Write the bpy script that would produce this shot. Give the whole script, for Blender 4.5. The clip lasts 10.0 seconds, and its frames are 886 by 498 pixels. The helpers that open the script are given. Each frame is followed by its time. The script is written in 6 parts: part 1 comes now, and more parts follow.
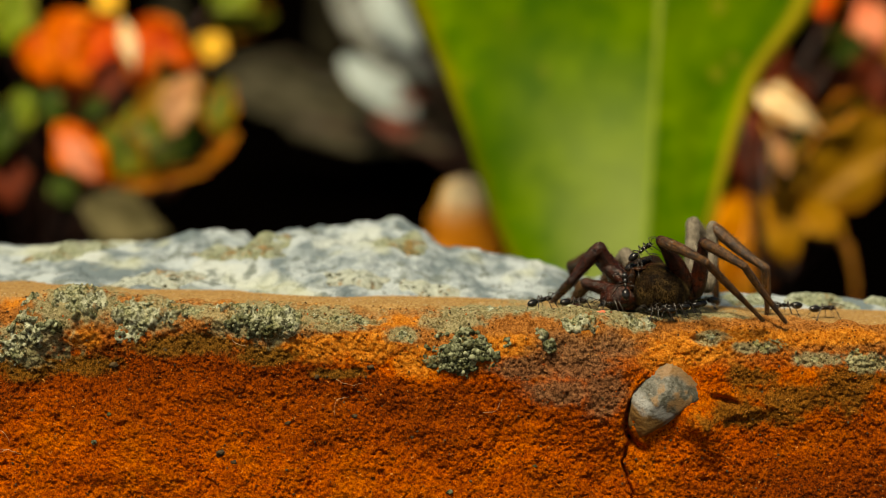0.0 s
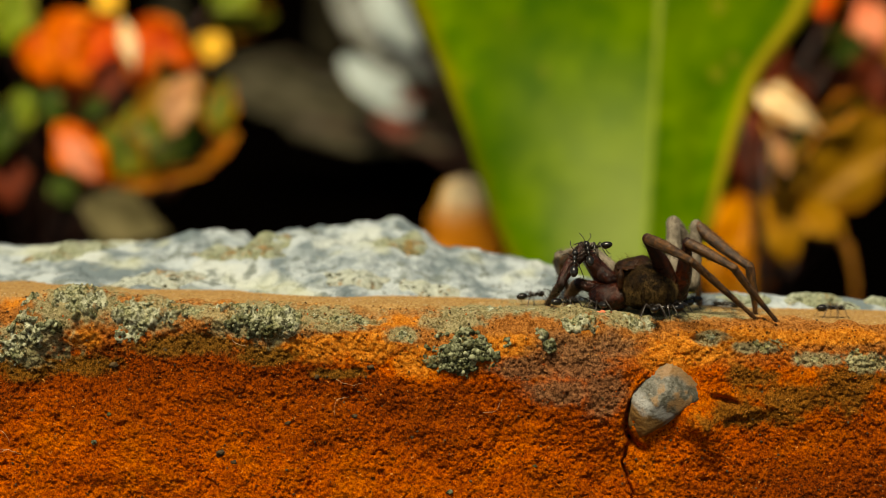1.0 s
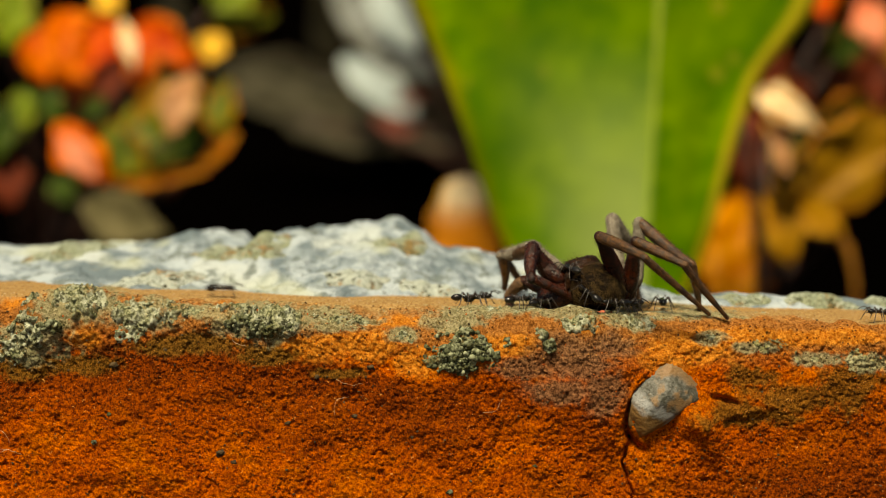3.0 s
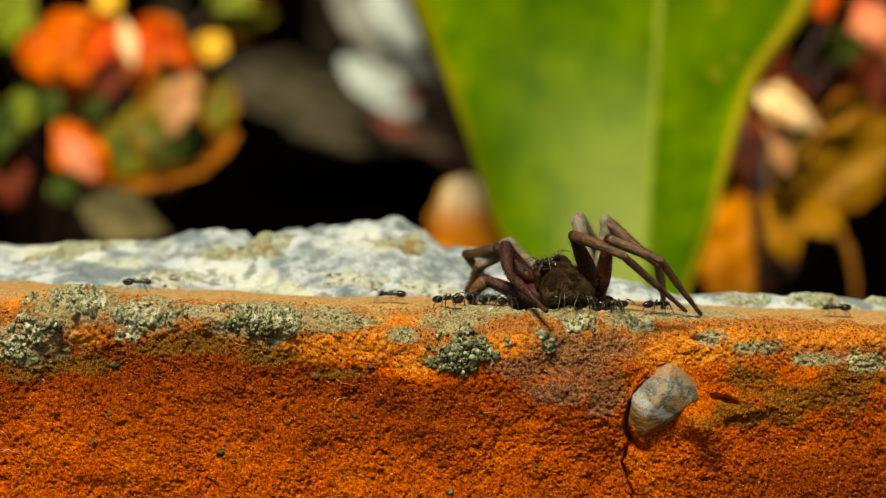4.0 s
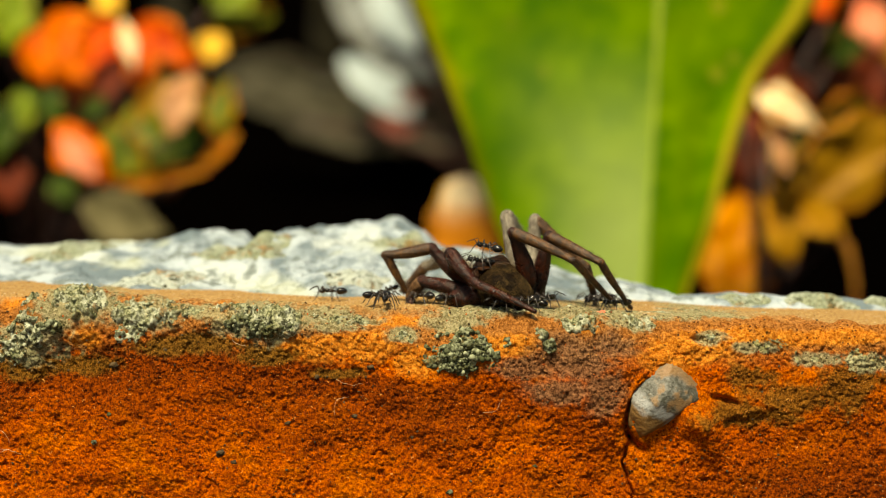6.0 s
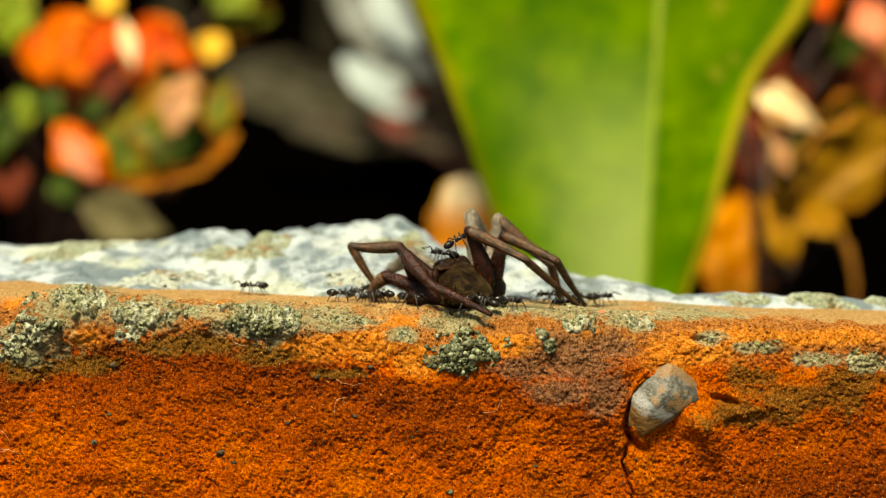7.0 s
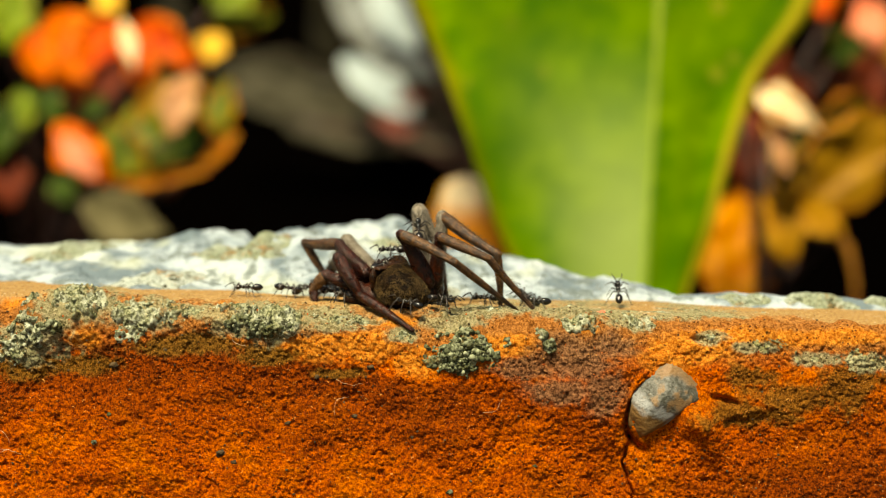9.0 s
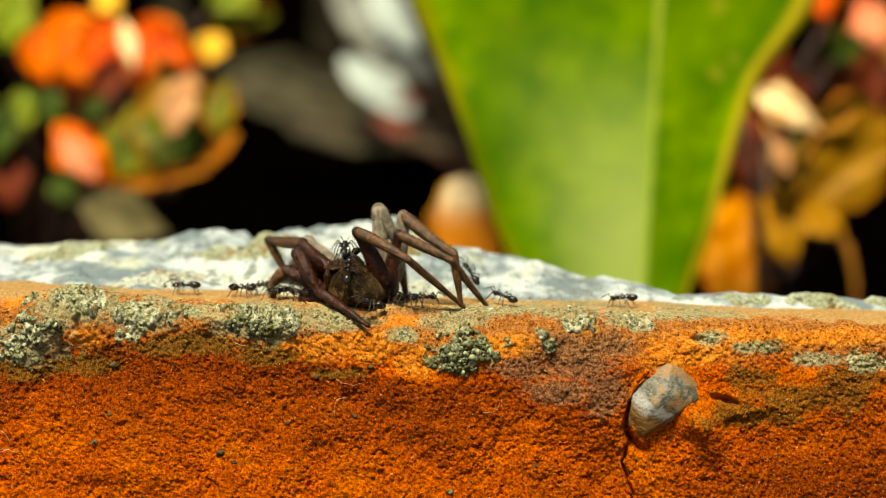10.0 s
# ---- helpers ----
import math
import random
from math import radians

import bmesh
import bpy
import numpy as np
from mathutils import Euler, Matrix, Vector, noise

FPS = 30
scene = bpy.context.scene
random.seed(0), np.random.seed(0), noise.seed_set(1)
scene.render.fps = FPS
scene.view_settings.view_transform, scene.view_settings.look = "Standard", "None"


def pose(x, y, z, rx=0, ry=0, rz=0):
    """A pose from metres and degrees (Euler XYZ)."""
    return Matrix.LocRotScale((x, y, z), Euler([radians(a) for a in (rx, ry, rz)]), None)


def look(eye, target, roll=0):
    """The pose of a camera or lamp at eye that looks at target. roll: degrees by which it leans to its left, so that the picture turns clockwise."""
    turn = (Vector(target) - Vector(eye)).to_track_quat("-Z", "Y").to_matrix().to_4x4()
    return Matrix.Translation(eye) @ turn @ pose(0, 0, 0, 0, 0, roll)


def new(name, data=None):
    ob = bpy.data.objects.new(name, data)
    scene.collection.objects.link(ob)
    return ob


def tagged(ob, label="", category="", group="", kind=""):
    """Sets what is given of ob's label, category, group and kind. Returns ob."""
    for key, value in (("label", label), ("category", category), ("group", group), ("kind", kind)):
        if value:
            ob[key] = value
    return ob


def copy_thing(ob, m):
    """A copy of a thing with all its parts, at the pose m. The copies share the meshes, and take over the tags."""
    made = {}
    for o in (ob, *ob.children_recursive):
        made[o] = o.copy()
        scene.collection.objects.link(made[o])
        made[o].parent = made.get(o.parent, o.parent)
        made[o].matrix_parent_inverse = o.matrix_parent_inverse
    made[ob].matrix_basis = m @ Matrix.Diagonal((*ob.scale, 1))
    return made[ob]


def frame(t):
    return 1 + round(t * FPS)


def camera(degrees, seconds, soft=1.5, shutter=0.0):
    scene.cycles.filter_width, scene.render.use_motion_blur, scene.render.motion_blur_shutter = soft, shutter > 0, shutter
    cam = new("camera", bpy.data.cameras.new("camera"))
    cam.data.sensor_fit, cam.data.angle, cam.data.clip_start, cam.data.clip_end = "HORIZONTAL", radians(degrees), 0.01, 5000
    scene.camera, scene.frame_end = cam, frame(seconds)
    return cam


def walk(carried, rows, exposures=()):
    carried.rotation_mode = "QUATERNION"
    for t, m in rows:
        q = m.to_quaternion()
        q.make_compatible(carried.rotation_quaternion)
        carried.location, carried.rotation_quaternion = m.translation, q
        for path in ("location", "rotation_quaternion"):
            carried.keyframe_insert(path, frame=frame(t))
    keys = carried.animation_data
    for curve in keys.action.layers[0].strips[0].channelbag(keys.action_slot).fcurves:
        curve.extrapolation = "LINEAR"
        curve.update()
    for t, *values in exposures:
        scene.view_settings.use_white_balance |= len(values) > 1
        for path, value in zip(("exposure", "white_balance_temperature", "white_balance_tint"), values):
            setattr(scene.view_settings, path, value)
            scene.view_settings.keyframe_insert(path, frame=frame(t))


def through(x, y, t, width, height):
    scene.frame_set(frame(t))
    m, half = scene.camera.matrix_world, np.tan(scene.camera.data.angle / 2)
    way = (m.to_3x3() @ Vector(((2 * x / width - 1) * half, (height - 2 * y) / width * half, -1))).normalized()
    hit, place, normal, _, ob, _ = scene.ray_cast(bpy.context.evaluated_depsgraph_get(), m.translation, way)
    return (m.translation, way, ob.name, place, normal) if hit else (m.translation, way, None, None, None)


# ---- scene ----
MM = 0.001
cam = camera(32, 10.0, soft=0.5, shutter=0.6)
EYE, AIM = (0.0, -0.13566, 0.01774), (0.0, 0.0, 0.00577)
cam.data.dof.use_dof = True
cam.data.dof.focus_distance = 0.1378
cam.data.dof.aperture_fstop = 17.5
walk(cam, [(0.0, look(EYE, AIM)), (10.0, look(EYE, AIM))],
     exposures=[(0.0, 0.38, 9000, 4.5), (4.0, 0.64, 9000, 4.5), (5.5, 0.84, 8900, 3), (7.0, 0.96, 8700, 0.5), (10.0, 1.02, 8700, 0.5)])

# ---- daylight: thin cloud, a broad soft sun high over the camera's shoulder ----
SUN_EL, SUN_AZ = radians(61), radians(204)
world = bpy.data.worlds.new("daylight")
scene.world = world
world.use_nodes = True
sky = world.node_tree.nodes.new("ShaderNodeTexSky")
sky.sky_type, sky.sun_disc = "NISHITA", False
sky.sun_elevation, sky.sun_rotation = SUN_EL, SUN_AZ
back = world.node_tree.nodes["Background"]
back.inputs["Strength"].default_value = 0.052
world.node_tree.links.new(sky.outputs[0], back.inputs["Color"])
sun_lamp = bpy.data.lights.new("sun", "SUN")
sun_lamp.energy, sun_lamp.angle, sun_lamp.color = 4.15, radians(14), (1.0, 0.94, 0.84)
sun = new("sun", sun_lamp)
sun.matrix_world = look((math.sin(SUN_AZ), math.cos(SUN_AZ), math.tan(SUN_EL)), (0, 0, 0))


# ---- materials ----
class Nodes:
    """A short way to write a node material."""

    def __init__(self, name):
        self.mat = bpy.data.materials.new(name)
        self.mat.use_nodes = True
        self.tree = self.mat.node_tree
        self.bsdf = self.tree.nodes["Principled BSDF"]
        self.where = self.add("ShaderNodeTexCoord").outputs["Object"]

    def add(self, kind, **values):
        node = self.tree.nodes.new(kind)
        for key, value in values.items():
            self.put(node.inputs[key.replace("_", " ")], value)
        return node

    def put(self, socket, value):
        if isinstance(value, bpy.types.NodeSocket):
            self.tree.links.new(value, socket)
        elif isinstance(value, tuple) and len(value) == 3 and socket.type == "RGBA":
            socket.default_value = (*value, 1)
        else:
            socket.default_value = value

    def noise(self, size, detail=4, rough=0.6, where=None, distort=0.0):
        """Noise with features of about that many mm."""
        n = self.add("ShaderNodeTexNoise", Scale=1 / (size * MM), Detail=detail, Roughness=rough, Distortion=distort)
        self.put(n.inputs["Vector"], where or self.where)
        return n.outputs["Fac"]

    def voronoi(self, size, feature="F1"):
        n = self.add("ShaderNodeTexVoronoi", Scale=1 / (size * MM))
        n.feature = feature
        self.put(n.inputs["Vector"], self.where)
        return n.outputs["Distance"]

    def ramp(self, fac, lo, hi, a=0.0, b=1.0):
        n = self.add("ShaderNodeMapRange", Value=fac, From_Min=lo, From_Max=hi, To_Min=a, To_Max=b)
        n.interpolation_type = "SMOOTHSTEP"
        return n.outputs["Result"]

    def mix(self, fac, a, b, blend="MIX"):
        n = self.tree.nodes.new("ShaderNodeMix")
        n.data_type, n.blend_type = "RGBA", blend
        self.put(n.inputs[0], fac)
        self.put(n.inputs[6], a)
        self.put(n.inputs[7], b)
        return n.outputs[2]

    def math(self, how, a, b=0.0):
        n = self.tree.nodes.new("ShaderNodeMath")
        n.operation = how
        self.put(n.inputs[0], a)
        self.put(n.inputs[1], b)
        return n.outputs[0]

    def axis(self, which, where=None):
        n = self.add("ShaderNodeSeparateXYZ")
        self.put(n.inputs[0], where or self.where)
        return n.outputs[which]

    def uv(self):
        return self.add("ShaderNodeTexCoord").outputs["UV"]

    def chance(self):
        return self.add("ShaderNodeNewGeometry").outputs["Random Per Island"]

    def bump(self, *layers):
        """Relief: pairs of a height and its depth in mm."""
        normal = None
        for height, depth in layers:
            n = self.add("ShaderNodeBump", Height=height, Distance=depth * MM, Strength=1.0)
            if normal:
                self.put(n.inputs["Normal"], normal)
            normal = n.outputs["Normal"]
        self.put(self.bsdf.inputs["Normal"], normal)
        return self

    def done(self, colour, rough, spec=0.5, **more):
        self.put(self.bsdf.inputs["Base Color"], colour)
        self.put(self.bsdf.inputs["Roughness"], rough)
        self.put(self.bsdf.inputs["Specular IOR Level"], spec)
        for key, value in more.items():
            self.put(self.bsdf.inputs[key.replace("_", " ")], value)
        return self.mat


def brick_material():
    """Old orange-red brick of coarse sandy grain; its stains come from the mesh's own masks (dusty, fresh, brown, smoky, olive, film, worn)."""
    n = Nodes("weathered_brick")

    def mask(name):
        at = n.add("ShaderNodeAttribute")
        at.attribute_name = name
        return at.outputs["Fac"]

    fine, grain = n.noise(0.11, 3, 0.7), n.noise(0.30, 4, 0.75)
    patch = n.noise(5, 4, 0.65, distort=0.5)
    sand = n.ramp(n.math("ADD", n.math("MULTIPLY", fine, 0.4), n.math("MULTIPLY", grain, 0.6)), 0.40, 0.60)
    body = n.mix(sand, (0.22, 0.024, 0.0015), (0.70, 0.136, 0.006))
    body = n.mix(n.ramp(patch, 0.42, 0.66, 0.0, 0.75), body, n.mix(sand, (0.3168, 0.044, 0.00176), (0.8096, 0.2068, 0.00704)))
    body = n.mix(n.math("MULTIPLY", mask("brown"), 0.95), body, n.mix(sand, (0.048, 0.007, 0.001), (0.34, 0.058, 0.004)))
    body = n.mix(n.math("MULTIPLY", mask("dusty"), 0.85), body, n.mix(sand, (0.1496, 0.05456, 0.0088), (0.4576, 0.2068, 0.0616)))
    body = n.mix(n.math("MULTIPLY", mask("fresh"), 0.85), body, n.mix(sand, (0.4576, 0.1056, 0.00528), (0.792, 0.3168, 0.044)))
    body = n.mix(n.math("MULTIPLY", mask("smoky"), 0.85), body, n.mix(sand, (0.070, 0.034, 0.014), (0.31, 0.165, 0.085)))
    body = n.mix(n.math("MULTIPLY", mask("olive"), 0.8), body, n.mix(sand, (0.045, 0.026, 0.003), (0.235, 0.118, 0.018)))
    body = n.mix(mask("worn"), body, n.mix(n.ramp(grain, 0.35, 0.65), (0.3168, 0.1672, 0.0528), (0.5456, 0.352, 0.1496)))
    grey = n.mix(sand, (0.1144, 0.1144, 0.0484), (0.3872, 0.3784, 0.2288))
    body = n.mix(mask("film"), body, n.mix(n.ramp(n.noise(1.5, 4), 0.5, 0.65, 0.0, 0.6), grey, (0.3696, 0.352, 0.1936)))
    # black pits, dark specks and pale glassy sand
    pits = n.math("MULTIPLY", n.ramp(n.math("ADD", n.voronoi(1.9), n.math("MULTIPLY", n.noise(0.5, 3), 0.3)), 0.30, 0.22), n.ramp(n.noise(5, 2), 0.52, 0.62))
    body = n.mix(n.math("MULTIPLY", pits, 0.95), body, (0.022, 0.0088, 0.00264))
    gaps = n.math("MULTIPLY", n.ramp(n.voronoi(0.46), 0.30, 0.16), n.ramp(n.noise(2.2, 3), 0.42, 0.58, 0.0, 0.85))
    body = n.mix(gaps, body, (0.0352, 0.01056, 0.00264))
    glints = n.ramp(n.noise(0.34, 3, 0.75, distort=0.6), 0.64, 0.70, 0.0, 0.8)
    body = n.mix(glints, body, (0.8096, 0.3696, 0.088))
    n.bump((n.noise(0.55, 4, 0.8), 0.20), (n.noise(0.18, 3, 0.8), 0.24))
    return n.done(body, n.ramp(grain, 0.3, 0.7, 0.8, 1.0), 0.05)


def lichen_material(name, dark, light, yellow):
    n = Nodes(name)
    tone = n.mix(n.ramp(n.noise(0.5, 5, 0.75), 0.38, 0.60), dark, light)
    tone = n.mix(n.ramp(n.noise(1.6, 4), 0.42, 0.62), tone, n.mix(n.ramp(n.noise(0.3, 3), 0.4, 0.6), dark, yellow))
    tone = n.mix(n.ramp(n.noise(2.6, 4, 0.7), 0.52, 0.64, 0, 0.75), tone, n.mix(n.ramp(n.noise(0.3, 3), 0.4, 0.6), (0.06, 0.045, 0.010), (0.33, 0.16, 0.04)))
    tone = n.mix(n.ramp(n.noise(0.75, 4, 0.75), 0.54, 0.62, 0, 0.9), tone, (0.03, 0.03, 0.012))
    n.bump((n.noise(0.4, 4, 0.75), 0.16), (n.noise(0.14, 4, 0.7), 0.12))
    return n.done(tone, 0.95, 0.08)


def cement_material():
    n = Nodes("lichened_cement")
    lump, grain = n.noise(5, 5, 0.65), n.noise(1.0, 4, 0.7)
    c = n.mix(n.ramp(lump, 0.40, 0.60), (0.13, 0.175, 0.20), (0.40, 0.47, 0.51))
    c = n.mix(n.ramp(n.noise(9, 3), 0.56, 0.68), c, (0.46, 0.52, 0.52))
    c = n.mix(n.ramp(grain, 0.58, 0.70), c, (0.16, 0.18, 0.17))
    c = n.mix(n.ramp(n.noise(2.6, 3, 0.6), 0.54, 0.64, 0, 0.8), c, (0.12, 0.15, 0.14))
    c = n.mix(n.ramp(n.noise(16, 3), 0.56, 0.66, 0, 0.6), c, (0.48, 0.52, 0.38))
    n.bump((lump, 1.6), (grain, 0.7))
    return n.done(c, 0.9, 0.25)


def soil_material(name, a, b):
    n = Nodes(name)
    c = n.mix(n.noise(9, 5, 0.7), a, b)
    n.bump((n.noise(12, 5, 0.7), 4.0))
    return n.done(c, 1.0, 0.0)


def leaf_material(name, inner, outer, margin, spot, edge_at=0.86, gloss=0.4, spots=0.64, through=0.25, rib=None, foot=None):
    """A leaf: the UV map runs across (x, the midrib at 0.5) and along it (y)."""
    n = Nodes(name)
    uv = n.uv()
    across = n.math("ABSOLUTE", n.math("MULTIPLY", n.math("SUBTRACT", n.axis("X", uv), 0.5), 2.0))
    c = n.mix(n.ramp(n.noise(6, 4, 0.6), 0.30, 0.70), inner, outer)
    c = n.mix(n.ramp(n.noise(5, 3), 0.60, 0.72, 0, 0.5), c, inner)
    c = n.mix(n.ramp(n.voronoi(11), 0.17, 0.08, 0, 0.8), c, spot)
    c = n.mix(n.ramp(n.noise(3.5, 3), spots, spots + 0.08), c, spot)
    c = n.mix(n.ramp(n.math("ADD", across, n.math("MULTIPLY", n.noise(7, 3), 0.1)), edge_at, edge_at + 0.1), c, margin)
    if foot:
        c = n.mix(n.ramp(n.math("ADD", n.axis("Y", uv), n.math("MULTIPLY", n.noise(6, 3), 0.25)), 1.04, 0.84), c, foot)
    if rib:
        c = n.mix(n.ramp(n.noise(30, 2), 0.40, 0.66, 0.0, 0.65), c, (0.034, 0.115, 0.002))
        # brighter lower left half beside the rib: lit sheen put into the colour
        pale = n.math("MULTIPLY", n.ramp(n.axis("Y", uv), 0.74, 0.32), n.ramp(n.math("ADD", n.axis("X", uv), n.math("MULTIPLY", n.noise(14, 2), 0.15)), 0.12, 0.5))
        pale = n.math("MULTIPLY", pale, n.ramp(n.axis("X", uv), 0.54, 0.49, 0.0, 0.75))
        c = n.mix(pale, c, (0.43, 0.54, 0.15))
        c = n.mix(n.ramp(n.axis("X", uv), 0.91, 0.945), c, (0.52, 0.44, 0.025))
        c = n.mix(n.ramp(across, 0.030, 0.008), c, rib)
    n.bump((n.noise(4, 4), 0.25), (n.noise(0.8, 3), 0.05))
    mat = n.done(c, gloss, 0.12)
    glow = n.add("ShaderNodeBsdfTranslucent", Color=c)
    blend = n.add("ShaderNodeMixShader", Fac=through)
    n.put(blend.inputs[1], n.bsdf.outputs[0])
    n.put(blend.inputs[2], glow.outputs[0])
    n.put(n.tree.nodes["Material Output"].inputs["Surface"], blend.outputs[0])
    return mat


def plain_material(name, a, b, size, rough, spec=0.5, relief=0.05, **more):
    n = Nodes(name)
    g = n.noise(size, 4, 0.65)
    n.bump((g, relief))
    return n.done(n.mix(n.ramp(g, 0.35, 0.65), a, b), rough, spec, **more)


BRICK = brick_material()
LICHEN = lichen_material("grey_green_lichen", (0.10, 0.11, 0.05), (0.52, 0.54, 0.40), (0.38, 0.38, 0.22))
PALE_LICHEN = lichen_material("pale_yellow_lichen", (0.22, 0.21, 0.11), (0.44, 0.42, 0.25), (0.34, 0.32, 0.13))
DARK_LICHEN = lichen_material("dark_green_lichen", (0.035, 0.04, 0.018), (0.25, 0.27, 0.165), (0.14, 0.14, 0.06))
n_crumb = Nodes("lichen_crumb")
tone_crumb = n_crumb.mix(n_crumb.ramp(n_crumb.chance(), 0.0, 1.0), (0.05, 0.058, 0.026), (0.31, 0.33, 0.21))
tone_crumb = n_crumb.mix(n_crumb.ramp(n_crumb.noise(0.3, 3), 0.52, 0.66, 0, 0.7), tone_crumb, (0.05, 0.055, 0.025))
LICHEN_CRUMB = n_crumb.bump((n_crumb.noise(0.15, 3), 0.05)).done(tone_crumb, 0.95, 0.08)
CEMENT = cement_material()
# almost black: the deep shade behind the brick is put into this base colour
SHADED_SOIL = soil_material("humus_with_deep_shade", (0.0002, 0.00015, 0.0001), (0.0006, 0.0004, 0.0003))
EARTH = soil_material("brown_earth", (0.05, 0.035, 0.022), (0.11, 0.08, 0.05))


# ---- mesh tools ----
def lattice(ix, iy, iz, seed):
    h = (ix * 374761393 + iy * 668265263 + iz * 2147483647 + seed * 1274126177) & 0xFFFFFFFF
    h = ((h ^ (h >> 13)) * 1274126177) & 0xFFFFFFFF
    h = ((h ^ (h >> 16)) * 2246822519) & 0xFFFFFFFF
    return ((h ^ (h >> 15)) & 0xFFFFFF) / float(0xFFFFFF)


def lumps(p, size, octaves=4, rough=0.5, seed=0):
    """Smooth value noise, -1 to 1, at the points p (n x 3, mm)."""
    total, gain, norm = 0.0, 1.0, 0.0
    q = np.asarray(p, float) / size
    for k in range(octaves):
        f = np.floor(q).astype(np.int64)
        w = q - f
        w = w * w * (3 - 2 * w)
        value = 0.0
        for dx in (0, 1):
            for dy in (0, 1):
                for dz in (0, 1):
                    part_w = (w[:, 0] if dx else 1 - w[:, 0]) * (w[:, 1] if dy else 1 - w[:, 1]) * (w[:, 2] if dz else 1 - w[:, 2])
                    value = value + part_w * lattice(f[:, 0] + dx, f[:, 1] + dy, f[:, 2] + dz, seed + k)
        total, norm = total + gain * (2 * value - 1), norm + gain
        gain, q = gain * rough, q * 2.03 + 17.7
    return total / norm


def cells(p, size, seed=0):
    """Distance to the nearest of scattered points about that far apart, in units of size."""
    q = np.asarray(p, float) / size
    f = np.floor(q).astype(np.int64)
    best = np.full(len(q), 9.0)
    for dx in (-1, 0, 1):
        for dy in (-1, 0, 1):
            for dz in (-1, 0, 1):
                c = f + np.array([dx, dy, dz])
                spot = c + np.stack([lattice(c[:, 0], c[:, 1], c[:, 2], seed + 31 * k) for k in range(3)], 1)
                best = np.minimum(best, ((q - spot) ** 2).sum(1))
    return np.sqrt(best)


def mesh_of(name, verts, faces, material, smooth=True, uvs=None):
    """A mesh from points in mm."""
    me = bpy.data.meshes.new(name)
    me.from_pydata([tuple(v) for v in np.asarray(verts) * MM], [], [tuple(int(i) for i in f) for f in faces])
    if uvs is not None:
        layer = me.uv_layers.new(name="UVMap")
        index = np.empty(len(me.loops), int)
        me.loops.foreach_get("vertex_index", index)
        layer.data.foreach_set("uv", np.asarray(uvs)[index].ravel())
    me.materials.append(material)
    me.polygons.foreach_set("use_smooth", [smooth] * len(me.polygons))
    me.update()
    return me


def part(name, me, parent, label="", m=None):
    ob = new(name, me)
    ob.parent = parent
    if m is not None:
        ob.matrix_basis = m
    if label:
        tagged(ob, label)
    return ob


def grid_faces(nu, nv, start=0, flip=False):
    a = np.arange(nu - 1)[:, None] * nv + np.arange(nv - 1)[None, :] + start
    f = np.stack([a, a + 1, a + nv + 1, a + nv], -1).reshape(-1, 4)
    return f[:, ::-1] if flip else f


def tube(path, radii, sides=10, squash=1.0):
    """Points and faces of a closed tube along the path (mm)."""
    path = [Vector(p) for p in path]
    verts, faces = [], []
    side = Vector((0, 1, 0))
    for i, p in enumerate(path):
        t = (path[min(i + 1, len(path) - 1)] - path[max(i - 1, 0)]).normalized()
        if abs(t.dot(side)) > 0.95:
            side = Vector((1, 0, 0))
        a = (side - t * side.dot(t)).normalized()
        b = t.cross(a)
        for k in range(sides):
            w = 2 * math.pi * k / sides
            verts.append(p + radii[i] * (math.cos(w) * a + squash * math.sin(w) * b))
    for i in range(len(path) - 1):
        for k in range(sides):
            n = (k + 1) % sides
            faces.append((i * sides + k, i * sides + n, (i + 1) * sides + n, (i + 1) * sides + k))
    faces.append(tuple(range(sides))[::-1])
    faces.append(tuple((len(path) - 1) * sides + k for k in range(sides)))
    return np.array([tuple(v) for v in verts]), faces


def joined(pieces):
    """Several (points, faces) as one."""
    verts, faces, n = [], [], 0
    for v, f in pieces:
        verts.append(np.asarray(v, float))
        faces += [tuple(int(i) + n for i in face) for face in f]
        n += len(v)
    return np.concatenate(verts), faces


def ball(subdivisions=2):
    bm = bmesh.new()
    bmesh.ops.create_icosphere(bm, subdivisions=subdivisions, radius=1.0)
    bm.verts.ensure_lookup_table()
    v = np.array([tuple(x.co) for x in bm.verts])
    f = [tuple(x.index for x in face.verts) for face in bm.faces]
    bm.free()
    return v, f


# ---- the brick ----
def arris_fall(x):
    """How far the brick's top drops along its length (it lies a little askew)."""
    return -0.031 * x


